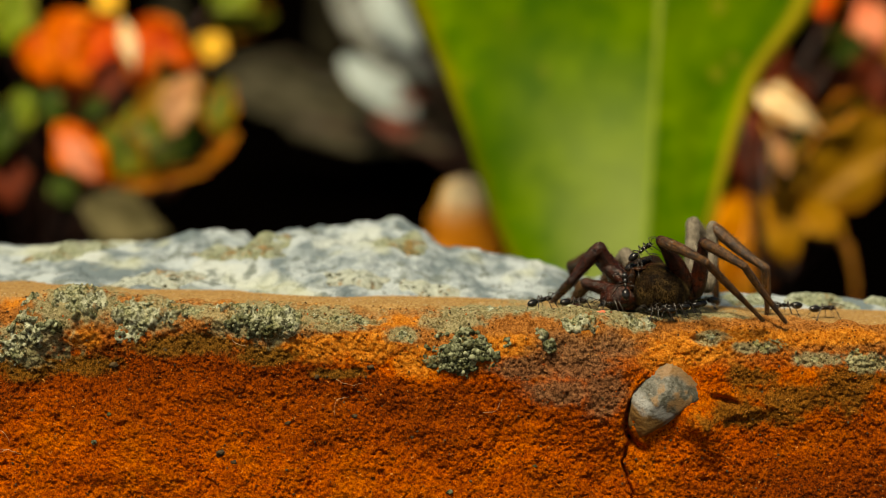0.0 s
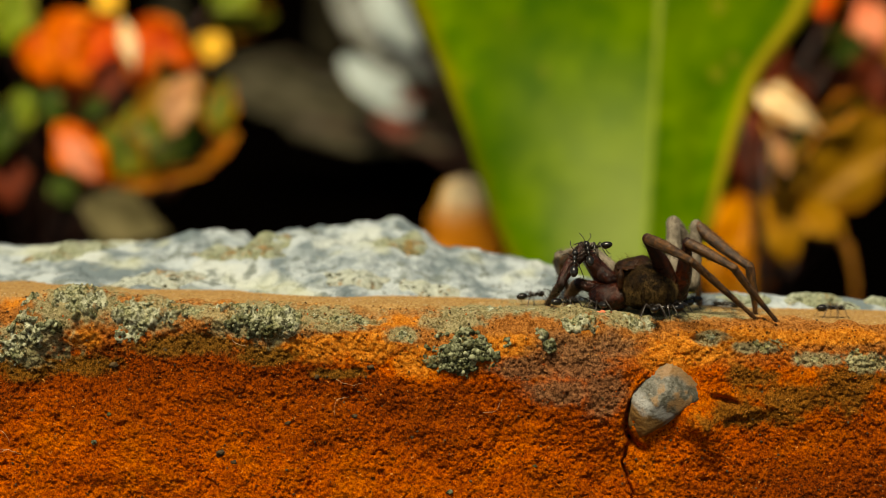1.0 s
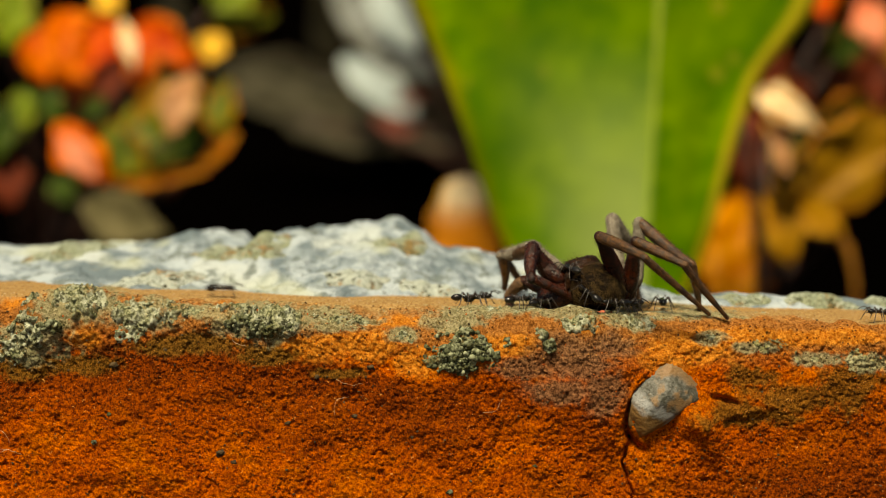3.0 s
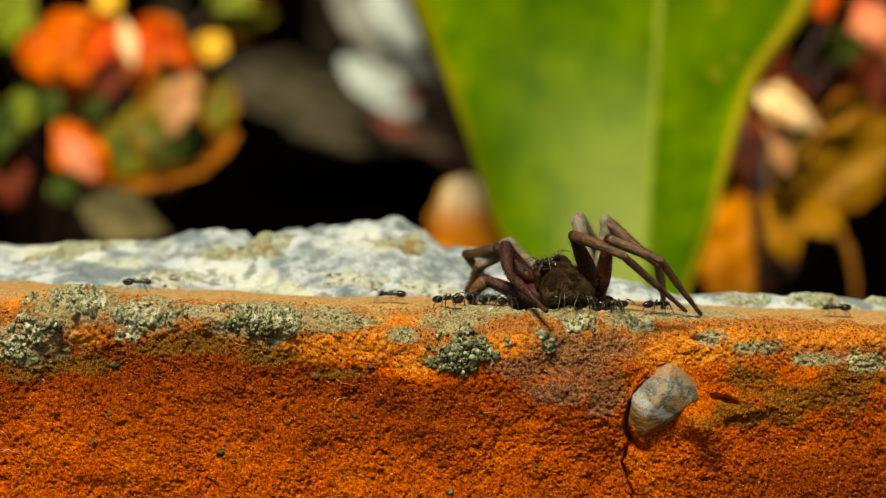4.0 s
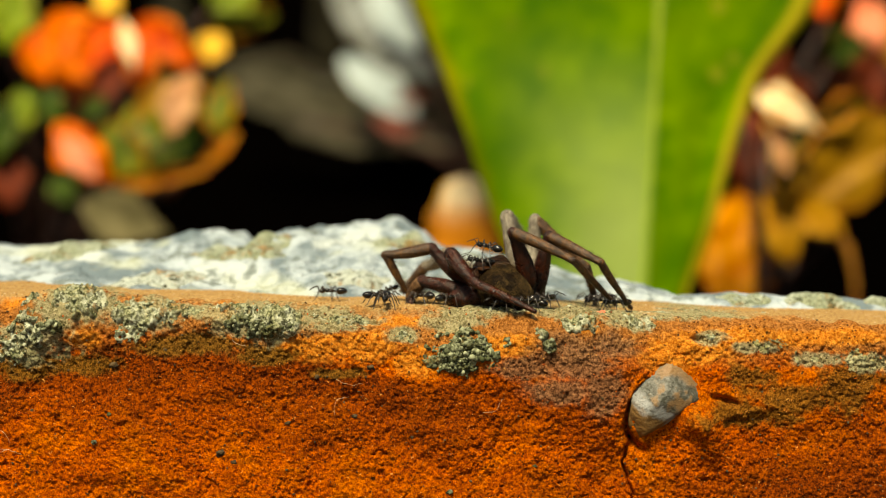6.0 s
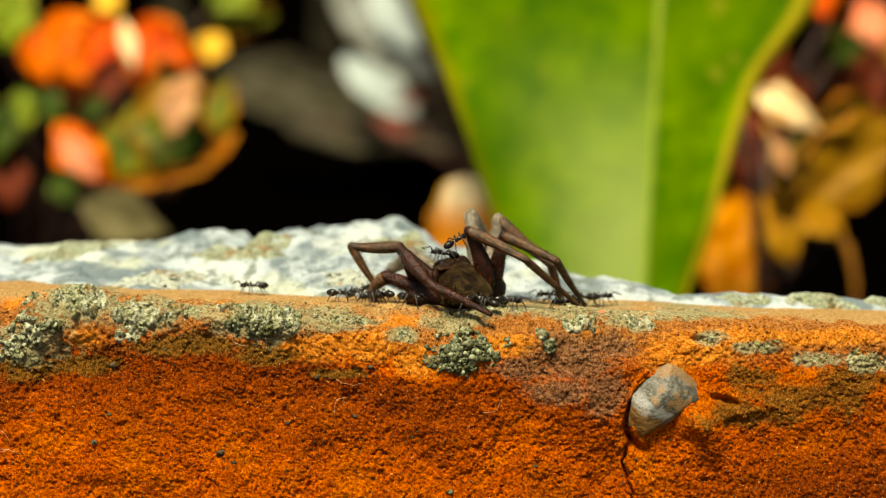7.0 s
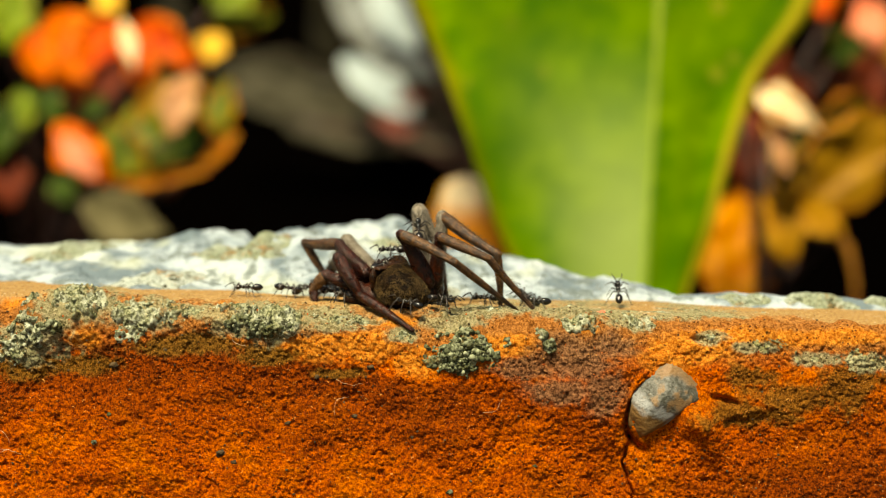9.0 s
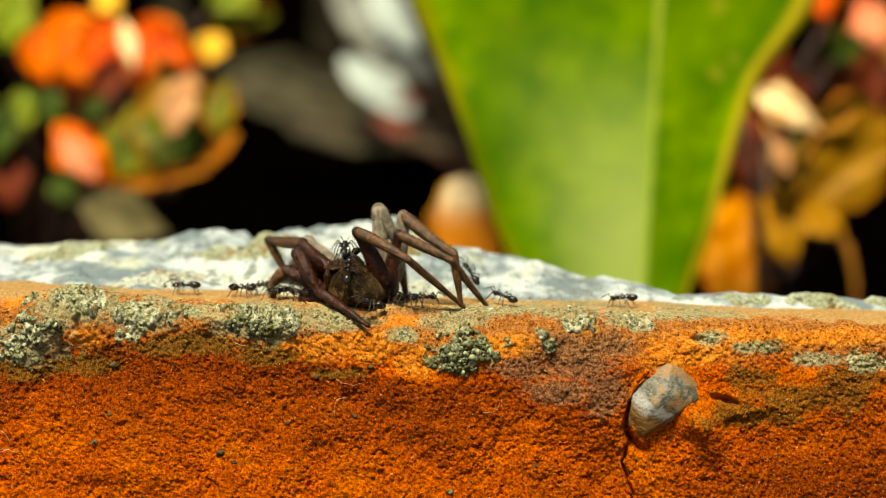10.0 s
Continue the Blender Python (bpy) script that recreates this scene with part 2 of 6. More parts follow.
def brick_sheet(x, s):
    """A point of the brick's skin: x along it; s up the front face (below 0), over the rounded arris, then back along the top. mm."""
    x, s = np.broadcast_arrays(np.asarray(x, float), np.asarray(s, float))
    x, s = x.ravel(), s.ravel()
    r = 2.6 + 1.5 * np.exp(-((x + 5) / 7) ** 2) + 0.9 * np.sin(x * 0.13) + 0.5 * np.sin(x * 0.41 + 1.0)
    half = r * math.pi / 4
    a = np.clip((s + half) / (2 * half), 0, 1) * math.pi / 2
    y = r * (1 - np.cos(a)) + np.maximum(s - half, 0)
    z = -r * (1 - np.sin(a)) + np.minimum(s + half, 0)
    ny, nz = -np.cos(a), np.sin(a)
    p = np.stack([x, y, z], 1)
    rough = np.clip(1 - (s - 2.5) / 3, 0.14, 1.0)
    d = 0.55 * lumps(p, 7.0, 3, 0.5, 3) * rough
    d += (0.30 * lumps(p, 1.5, 4, 0.65, 5) + 0.38 * lumps(p, 5.0, 2, 0.5, 15)) * rough
    warp = p + 0.22 * np.stack([lumps(p, 0.7, 2, 0.5, 41), lumps(p, 0.7, 2, 0.5, 43), lumps(p, 0.7, 2, 0.5, 47)], 1)
    d += rough * ((0.15 + 0.12 * lumps(p, 5, 2, 0.5, 77)) * (0.35 - cells(warp, 0.50, 3) ** 2) + 0.17 * (0.3 - cells(warp, 0.27, 7) ** 2) + 0.22 * np.exp(-((s + 1.5) / 2.6) ** 2) * (0.35 - cells(warp + 5, 0.5, 19) ** 2))
    # crumbly crest and bites out of the arris
    crest = np.exp(-((s - 0.5) / 2.8) ** 2)
    d += crest * (0.75 * lumps(p, 3.6, 3, 0.55, 21) + 0.42 * lumps(p, 1.3, 3, 0.65, 25) - 0.1)
    d += crest * (1.5 * np.exp(-((x + 32) / 5.0) ** 2) + 0.25 * np.exp(-((x + 19) / 4.0) ** 2) + 0.85 * np.exp(-((x - 13) / 7.0) ** 2)
                  - 0.5 * np.exp(-((x + 38.5) / 2.0) ** 2))
    # a swelling of the face beside the stone, and a shelf under it
    d += 0.9 * np.exp(-((x - 12) / 6) ** 2 - ((s + 5.5) / 4) ** 2) + 0.5 * np.exp(-((x - 27) / 5.0) ** 2) * np.clip((s + 9.0 - 0.22 * (x - 27) + 0.9 * lumps(p, 2.2, 3, 0.6, 91)) / 1.5, 0, 1) * np.exp(-(np.maximum(s + 8.0 - 0.22 * (x - 27), 0) / 2.2) ** 2)
    d += 1.7 * np.exp(-(((x - 22.6) + 0.55 * (s + 8.6)) / 1.5) ** 2 - (((s + 8.6) - 0.35 * (x - 23.2)) / 3.0) ** 2)
    # the socket and crack round the stone
    away = np.hypot(((x - 19.5) * 0.84 - (s + 7.4) * 0.54) / 2.7, ((x - 19.5) * 0.54 + (s + 7.4) * 0.84) / 3.9)
    d -= 1.4 * np.exp(-((away - 1.0) / 0.10) ** 2) * np.clip((18.6 - x) / 1.2, 0, 1)
    crack = 16.6 + 0.3 * np.sin(s * 1.1) + 0.8 * lumps(p, 1.8, 3, 0.6, 71)
    d -= 0.9 * np.exp(-((x - crack) / (0.10 + 0.1 * np.abs(lumps(p, 1.5, 2, 0.5, 73)))) ** 2) * ((s < -9.5) & (s > -22))
    d -= 0.9 * np.exp(-((x - 25.2) / 1.1) ** 2 - ((s + 6.6 + 0.25 * (x - 25)) / 0.33) ** 2)
    d -= 0.9 * np.exp(-((x - 22.5) / 1.0) ** 2 - ((s + 0.9 + 0.3 * (x - 22.5)) / 0.4) ** 2) + 0.7 * np.exp(-((x + 30.6) / 1.6) ** 2 - ((s - 0.6) / 0.5) ** 2)
    # pits
    d -= 0.5 * np.clip(lumps(p, 1.3, 4, 0.65, 33) - 0.34, 0, 1) * 2.2 * rough
    y, z = y + ny * d, z + nz * d
    # the rear edge is broken away towards one end
    z = z - 1.1 * np.maximum(y - np.interp(x, [-5, 30], [41.0, 14.5]) - lumps(p, 6, 2, 0.5, 51), 0)
    z = z + arris_fall(x) * np.clip((z + 65) / 65, 0, 1)
    return np.stack([x, y, z], 1)


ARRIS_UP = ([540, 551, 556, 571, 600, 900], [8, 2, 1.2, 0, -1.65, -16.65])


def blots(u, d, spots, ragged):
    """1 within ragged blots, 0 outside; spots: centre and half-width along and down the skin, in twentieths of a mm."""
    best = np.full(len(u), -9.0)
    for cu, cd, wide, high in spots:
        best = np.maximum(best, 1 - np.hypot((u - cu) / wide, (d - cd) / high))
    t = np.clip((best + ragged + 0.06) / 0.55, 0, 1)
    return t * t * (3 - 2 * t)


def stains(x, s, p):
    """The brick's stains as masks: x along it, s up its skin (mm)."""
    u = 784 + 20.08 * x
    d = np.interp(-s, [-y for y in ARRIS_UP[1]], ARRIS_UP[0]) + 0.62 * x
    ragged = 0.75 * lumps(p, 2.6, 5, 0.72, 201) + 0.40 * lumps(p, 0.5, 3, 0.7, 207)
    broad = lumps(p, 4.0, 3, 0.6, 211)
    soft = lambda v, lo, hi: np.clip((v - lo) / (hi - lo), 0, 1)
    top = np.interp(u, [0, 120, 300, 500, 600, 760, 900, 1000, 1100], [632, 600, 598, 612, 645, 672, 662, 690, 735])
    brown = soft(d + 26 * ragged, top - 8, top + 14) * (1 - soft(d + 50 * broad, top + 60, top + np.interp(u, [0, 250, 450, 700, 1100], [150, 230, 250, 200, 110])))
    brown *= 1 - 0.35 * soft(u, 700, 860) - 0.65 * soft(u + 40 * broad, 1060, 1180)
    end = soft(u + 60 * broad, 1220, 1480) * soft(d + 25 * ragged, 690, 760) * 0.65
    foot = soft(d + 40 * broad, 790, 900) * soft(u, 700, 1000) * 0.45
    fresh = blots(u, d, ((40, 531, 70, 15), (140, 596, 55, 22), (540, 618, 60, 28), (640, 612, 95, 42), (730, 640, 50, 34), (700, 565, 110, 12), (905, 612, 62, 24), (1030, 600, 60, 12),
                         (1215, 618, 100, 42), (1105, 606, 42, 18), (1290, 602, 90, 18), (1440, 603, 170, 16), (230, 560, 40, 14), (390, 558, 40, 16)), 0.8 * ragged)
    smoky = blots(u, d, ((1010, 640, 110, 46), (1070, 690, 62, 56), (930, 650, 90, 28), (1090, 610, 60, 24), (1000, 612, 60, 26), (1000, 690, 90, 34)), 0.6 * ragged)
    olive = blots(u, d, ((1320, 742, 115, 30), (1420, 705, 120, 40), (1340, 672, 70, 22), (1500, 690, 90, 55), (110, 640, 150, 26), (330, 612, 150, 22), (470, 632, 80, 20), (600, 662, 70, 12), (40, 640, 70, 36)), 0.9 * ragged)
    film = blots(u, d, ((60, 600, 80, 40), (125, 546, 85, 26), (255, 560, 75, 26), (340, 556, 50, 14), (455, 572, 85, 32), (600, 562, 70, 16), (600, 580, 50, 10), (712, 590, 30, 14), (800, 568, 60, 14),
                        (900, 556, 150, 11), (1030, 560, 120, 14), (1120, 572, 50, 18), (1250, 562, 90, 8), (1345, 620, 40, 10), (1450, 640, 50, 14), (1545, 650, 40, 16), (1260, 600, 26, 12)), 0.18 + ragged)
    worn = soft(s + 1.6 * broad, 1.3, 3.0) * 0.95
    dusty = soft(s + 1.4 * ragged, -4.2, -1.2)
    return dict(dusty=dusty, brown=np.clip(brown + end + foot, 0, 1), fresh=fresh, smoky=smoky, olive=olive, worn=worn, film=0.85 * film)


def build_brick():
    xs = np.concatenate([np.linspace(-107, -43, 16)[:-1], np.arange(-43, 43, 0.085), np.linspace(43, 107, 16)])
    ss = np.concatenate([np.linspace(-65, -20, 12)[:-1], np.arange(-20, 5, 0.085), np.arange(5, 42.5, 0.4)])
    v = brick_sheet(*np.meshgrid(xs, ss, indexing="ij"))
    nu, nv = len(xs), len(ss)
    faces = [tuple(f) for f in grid_faces(nu, nv, flip=True)]
    # back, underside and ends
    k = len(v)
    extra = []
    for i in range(nu):
        extra.append((xs[i], 42.0, -65.0))
    v = np.concatenate([v, np.array(extra)])
    for i in range(nu - 1):
        faces.append((i * nv + nv - 1, k + i, k + i + 1, (i + 1) * nv + nv - 1))
        faces.append((i * nv, (i + 1) * nv, k + i + 1, k + i))
    faces.append((k,) + tuple(range(nv - 1, -1, -1)))
    faces.append((k + nu - 1,) + tuple((nu - 1) * nv + j for j in range(nv)))
    ob = new("brick", mesh_of("brick", v, faces, BRICK))
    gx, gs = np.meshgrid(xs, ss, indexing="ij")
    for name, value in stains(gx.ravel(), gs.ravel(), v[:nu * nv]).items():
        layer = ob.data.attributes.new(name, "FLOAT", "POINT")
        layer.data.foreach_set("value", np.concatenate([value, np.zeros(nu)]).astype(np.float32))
    return tagged(ob, "weathered orange-red brick with crumbled, lichen-crusted edge", "brick")


brick = build_brick()


def ground_at(x, y):
    """Height of the brick's top at x, y (mm)."""
    return float(brick_sheet(x, max(y, 1.0) + 0.6)[0, 2])


ground_me = mesh_of("ground", [(-400000, -400000, -65), (400000, -400000, -65), (400000, 400000, -65), (-400000, 400000, -65)], [(0, 1, 2, 3)], EARTH)
tagged(new("ground", ground_me), "bare brown earth below the brick edging", "ground", kind="structure")


def build_bed():
    """The bank of humus behind the brick; deep shade is put into its colour."""
    xs, ys = np.linspace(-700, 700, 120), np.concatenate([[42.6], np.linspace(44, 900, 110)])
    gx, gy = np.meshgrid(xs, ys, indexing="ij")
    p = np.stack([gx.ravel(), gy.ravel(), 0 * gx.ravel()], 1)
    p[:, 2] = -31 + 190 * np.clip((p[:, 1] - 270) / 330, 0, 1) ** 1.2 + 5 * lumps(p, 40, 4, 0.55, 2)
    faces = [tuple(f) for f in grid_faces(len(xs), len(ys), flip=True)]
    n, k = len(ys), len(p)
    index = np.arange(k).reshape(len(xs), n)
    edge = list(index[:, 0]) + list(index[-1, 1:]) + list(index[-2::-1, -1]) + list(index[0, -2:0:-1])
    skirt = p[edge].copy()
    skirt[:, 2] = -66
    p = np.concatenate([p, skirt])
    for i in range(len(edge)):
        j = (i + 1) % len(edge)
        faces.append((edge[i], edge[j], k + j, k + i))
    return tagged(new("soil_bed", mesh_of("soil_bed", p, faces, SHADED_SOIL)), "bank of garden humus behind the brick, deep shade put into its colour", "soil", kind="structure")


build_bed()


def cement_height(x, y):
    """Height of the cement ridge over the brick, in mm."""
    crest = sum(np.interp(x + step, [-47.5, -41.5, -32.4, -20.2, -13.6, -8.7, -5.7, -2.7, 1.0, 6.8, 12.5, 18.0, 23.4, 28.6, 34.1, 43.4],
                          [3.5, 3.4, 4.6, 4.8, 5.5, 5.5, 6.5, 5.4, 3.7, 2.4, 1.7, 0.9, -0.7, -0.9, -1.2, -1.2]) for step in (-2.4, -0.8, 0.8, 2.4)) / 4 + 0.15
    base = arris_fall(x)
    crest = np.maximum(crest, base + 0.7)
    front = 11.0 + 1.2 * np.sin(x * 0.11) + 1.0 * np.sin(x * 0.31 + 2) + 0.015 * x
    top = np.interp(x, [-5, 30], [29, 14.5])
    t = np.clip((y - front) / np.maximum(top - front, 2.5), 0, 1)
    rise = np.sin(t * math.pi / 2) ** 1.1 * 1.0
    p = np.stack([x, y, 0 * x], 1)
    h = base - 0.9 + (crest - base + 0.9) * rise
    # a low lip of lichen along the front
    h += 0.9 * np.exp(-((y - front - 2.0) / 1.4) ** 2) * (0.45 + 0.55 * lumps(p, 5, 3, 0.5, 8))
    h += np.clip((crest - base) / 4.5, 0.22, 1) * rise ** 0.5 * (1.3 * lumps(p, 8, 4, 0.55, 4) + 1.5 * (0.5 - cells(p + 0.8 * lumps(p, 3, 2, 0.5, 61)[:, None], 3.4, 6)) + 0.6 * lumps(p, 2.0, 3, 0.6, 6))
    h -= 1.6 * rise * np.clip(lumps(p, 6, 2, 0.5, 14) - 0.25, 0, 1)
    h = np.where(np.abs(x) > 69.3, base - 1.2, h)
    return h - 1.1 * np.maximum(y - top - 1.5 - lumps(p, 6, 2, 0.5, 51), 0) - 14 * np.clip((y - 41.6) / 3, 0, 1)


def build_cement():
    xs, ys = np.arange(-70, 70, 0.3), np.concatenate([np.arange(7, 43, 0.3), [43.5, 44.5]])
    gx, gy = np.meshgrid(xs, ys, indexing="ij")
    p = np.stack([gx.ravel(), gy.ravel(), cement_height(gx.ravel(), gy.ravel())], 1)
    faces = [tuple(f) for f in grid_faces(len(xs), len(ys), flip=True)]
    return tagged(new("cement_ridge", mesh_of("cement_ridge", p, faces, CEMENT)),
                  "rough ridge of pale grey lichened cement on the brick", "cement")


def cement_crust(parent, x, y, half_w, half_d, high, material, label, seed):
    """A knobbly crust of lichen on the cement."""
    us, vs = np.arange(x - 1.4 * half_w, x + 1.4 * half_w, 0.22), np.arange(y - 1.5 * half_d, y + 1.5 * half_d, 0.22)
    gu, gv = np.meshgrid(us, vs, indexing="ij")
    u, w = gu.ravel(), gv.ravel()
    p = np.stack([u, w, cement_height(u, w)], 1)
    mask = 1 - np.hypot((u - x) / half_w, (w - y) / half_d) + 0.9 * lumps(p, 3.0, 3, 0.6, seed)
    knobs = 0.6 - cells(p, 1.5, seed) ** 2
    p[:, 2] += np.where(mask > 0, np.clip(mask * 2, 0, 1) * high * (0.4 + knobs) - 0.1, -0.3 + 0.3 * mask)
    quads = grid_faces(len(us), len(vs), flip=True)
    quads = quads[(mask[quads] > -0.15).any(1)]
    kept, index = np.unique(quads, return_inverse=True)
    return part("lichen_crust", mesh_of("lichen_crust", p[kept], index.reshape(-1, 4), material), parent, label)


cement = build_cement()
YELLOW_CRUST = lichen_material("cream_lichen", (0.28, 0.32, 0.28), (0.46, 0.51, 0.47), (0.40, 0.43, 0.37))
OLIVE_CRUST = lichen_material("grey_olive_lichen", (0.15, 0.18, 0.12), (0.38, 0.42, 0.34), (0.30, 0.33, 0.22))
for i, (x, y, w, d, high, mat, tag) in enumerate(((-8.5, 14.0, 4.2, 1.8, 0.9, YELLOW_CRUST, "cream yellow lichen crust"), (-1.5, 14.0, 3.4, 1.7, 0.8, YELLOW_CRUST, "cream yellow lichen crust"),
                                                  (-28.0, 14.0, 5.0, 1.8, 0.8, YELLOW_CRUST, "cream yellow lichen crust"), (-38.0, 24.0, 6.0, 4.0, 0.7, OLIVE_CRUST, "olive-grey lichen crust"),
                                                  (-20.0, 20.0, 5.0, 2.5, 0.7, OLIVE_CRUST, "olive-grey lichen crust"), (-5.0, 22.0, 4.0, 2.5, 0.7, OLIVE_CRUST, "olive-grey lichen crust"),
                                                  (36.0, 13.5, 5.0, 1.8, 0.8, OLIVE_CRUST, "olive-grey lichen crust"), (44.0, 13.5, 3.5, 1.8, 0.9, OLIVE_CRUST, "olive-grey lichen crust"),
                                                  (29.0, 13.5, 3.0, 1.4, 0.6, OLIVE_CRUST, "olive-grey lichen crust"))):
    cement_crust(cement, x, y, w, d, high, mat, tag, 90 + i)


# ---- lichen and grit on the brick ----
GRAIN_V, GRAIN_F = ball(1)


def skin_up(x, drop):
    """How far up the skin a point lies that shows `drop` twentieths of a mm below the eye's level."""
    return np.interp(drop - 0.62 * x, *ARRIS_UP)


def grains(points, normals, sizes, rng, flat=0.75):
    """Many small uneven crumbs."""
    verts, faces = [], []
    base = np.array(GRAIN_F)
    n = len(GRAIN_V)
    for i, (p, nrm, r) in enumerate(zip(points, normals, sizes)):
        turn = np.array(Euler([rng.uniform(0, 6.28) for _ in range(3)]).to_matrix())
        v = (GRAIN_V * np.array([rng.uniform(0.7, 1.3), rng.uniform(0.7, 1.2), rng.uniform(0.6, 1.1)])) @ turn
        v = v * np.array([rng.uniform(0.66, 1.25) for _ in range(n)])[:, None]
        v = v - (1 - flat) * np.outer(v @ np.array(nrm), nrm)
        verts.append(v * r + np.array(p))
        faces.append(base + i * n)
    return np.concatenate(verts), np.concatenate(faces)


def lichen_patch(label, x, drop, half_w, half_h, size, holes, height, material, seed):
    """A crumbly crust on the brick about the point x (mm) along it and `drop` down its skin; half_w, half_h: its reach along and
    across (mm); size: of its crumbs; holes: how broken it is."""
    coarse = material is DARK_LICHEN
    s0 = float(skin_up(x, drop))
    us, ss = np.arange(x - 1.8 * half_w, x + 1.8 * half_w, 0.075), np.arange(s0 - 1.8 * half_h, s0 + 1.8 * half_h, 0.075)
    gu, gs = np.meshgrid(us, ss, indexing="ij")
    u, up = gu.ravel(), gs.ravel()
    p = brick_sheet(u, up)
    ragged = lumps(p, 2.2, 4, 0.65, seed) * 1.15 + 0.5 * lumps(p, 0.7, 2, 0.5, seed + 5)
    mask = 1 - np.hypot((u - x) / half_w, (up - s0) / half_h) + (0.75 if coarse else 1.05) * ragged
    mask -= 6 * np.maximum(np.maximum(abs(u - x) / half_w, abs(up - s0) / half_h) - 1.45, 0)
    warp = p + 0.3 * size * np.stack([lumps(p, size, 2, 0.5, seed + k) for k in (1, 2, 3)], 1)
    knob = 0.55 - 1.3 * cells(warp, size * (1.5 if coarse else 1.0), seed) ** 2
    fray = 0.5 - cells(warp, size * 0.42, seed + 9) ** 2
    hollow = np.clip(lumps(p, 1.1, 3, 0.65, seed + 17) - 0.14, 0, 1) * 1.6 * holes + 0.5 * np.clip(lumps(p, 0.5, 2, 0.6, seed + 23) - 0.3, 0, 1)
    fill = np.clip(mask * 2.2, 0, 1) ** 0.6
    h = fill * (height * (0.45 + 0.55 * np.clip(mask, 0, 1)) + size * ((1.0 if coarse else 0.6) * knob + 0.30 * fray)) - 0.10 - hollow * (height + 0.3) * 2 * fill
    h = np.where(mask < 0, -0.2 + mask * 0.6, h)
    a = np.clip((up + 2.04) / 4.08, 0, 1) * math.pi / 2
    p = p + np.stack([0 * a, -np.cos(a) * h, np.sin(a) * h], 1)
    quads = grid_faces(len(us), len(ss), flip=True)
    quads = quads[(mask[quads] > -0.12).any(1)]
    kept, index = np.unique(quads, return_inverse=True)
    ob = new("lichen_patch", mesh_of("lichen_patch", p[kept], index.reshape(-1, 4), material))
    rng = random.Random(seed)
    spots = np.nonzero((mask > 0.02) & (h > 0))[0]
    chosen = [int(spots[rng.randrange(len(spots))]) for _ in range(int((20 if coarse else 14) * half_w * half_h))]
    way = [(0, -math.cos(a[i]), math.sin(a[i])) for i in chosen]
    radii = [size * (0.18 + 0.60 * rng.random() ** 2.2 if coarse else 0.10 + 0.30 * rng.random() ** 2.5) for _ in chosen]
    v, f = grains(p[chosen], way, radii, rng, 0.75 if coarse else 0.55)
    v = v + 0.13 * np.stack([lumps(v, 0.32, 3, 0.65, seed + k) for k in (51, 52, 53)], 1)
    tagged(part("granular_layer", mesh_of("granular_layer", v, f, LICHEN_CRUMB), ob), kind="stuff")
    return tagged(ob, label, "lichen", "lichen on the brick edge")


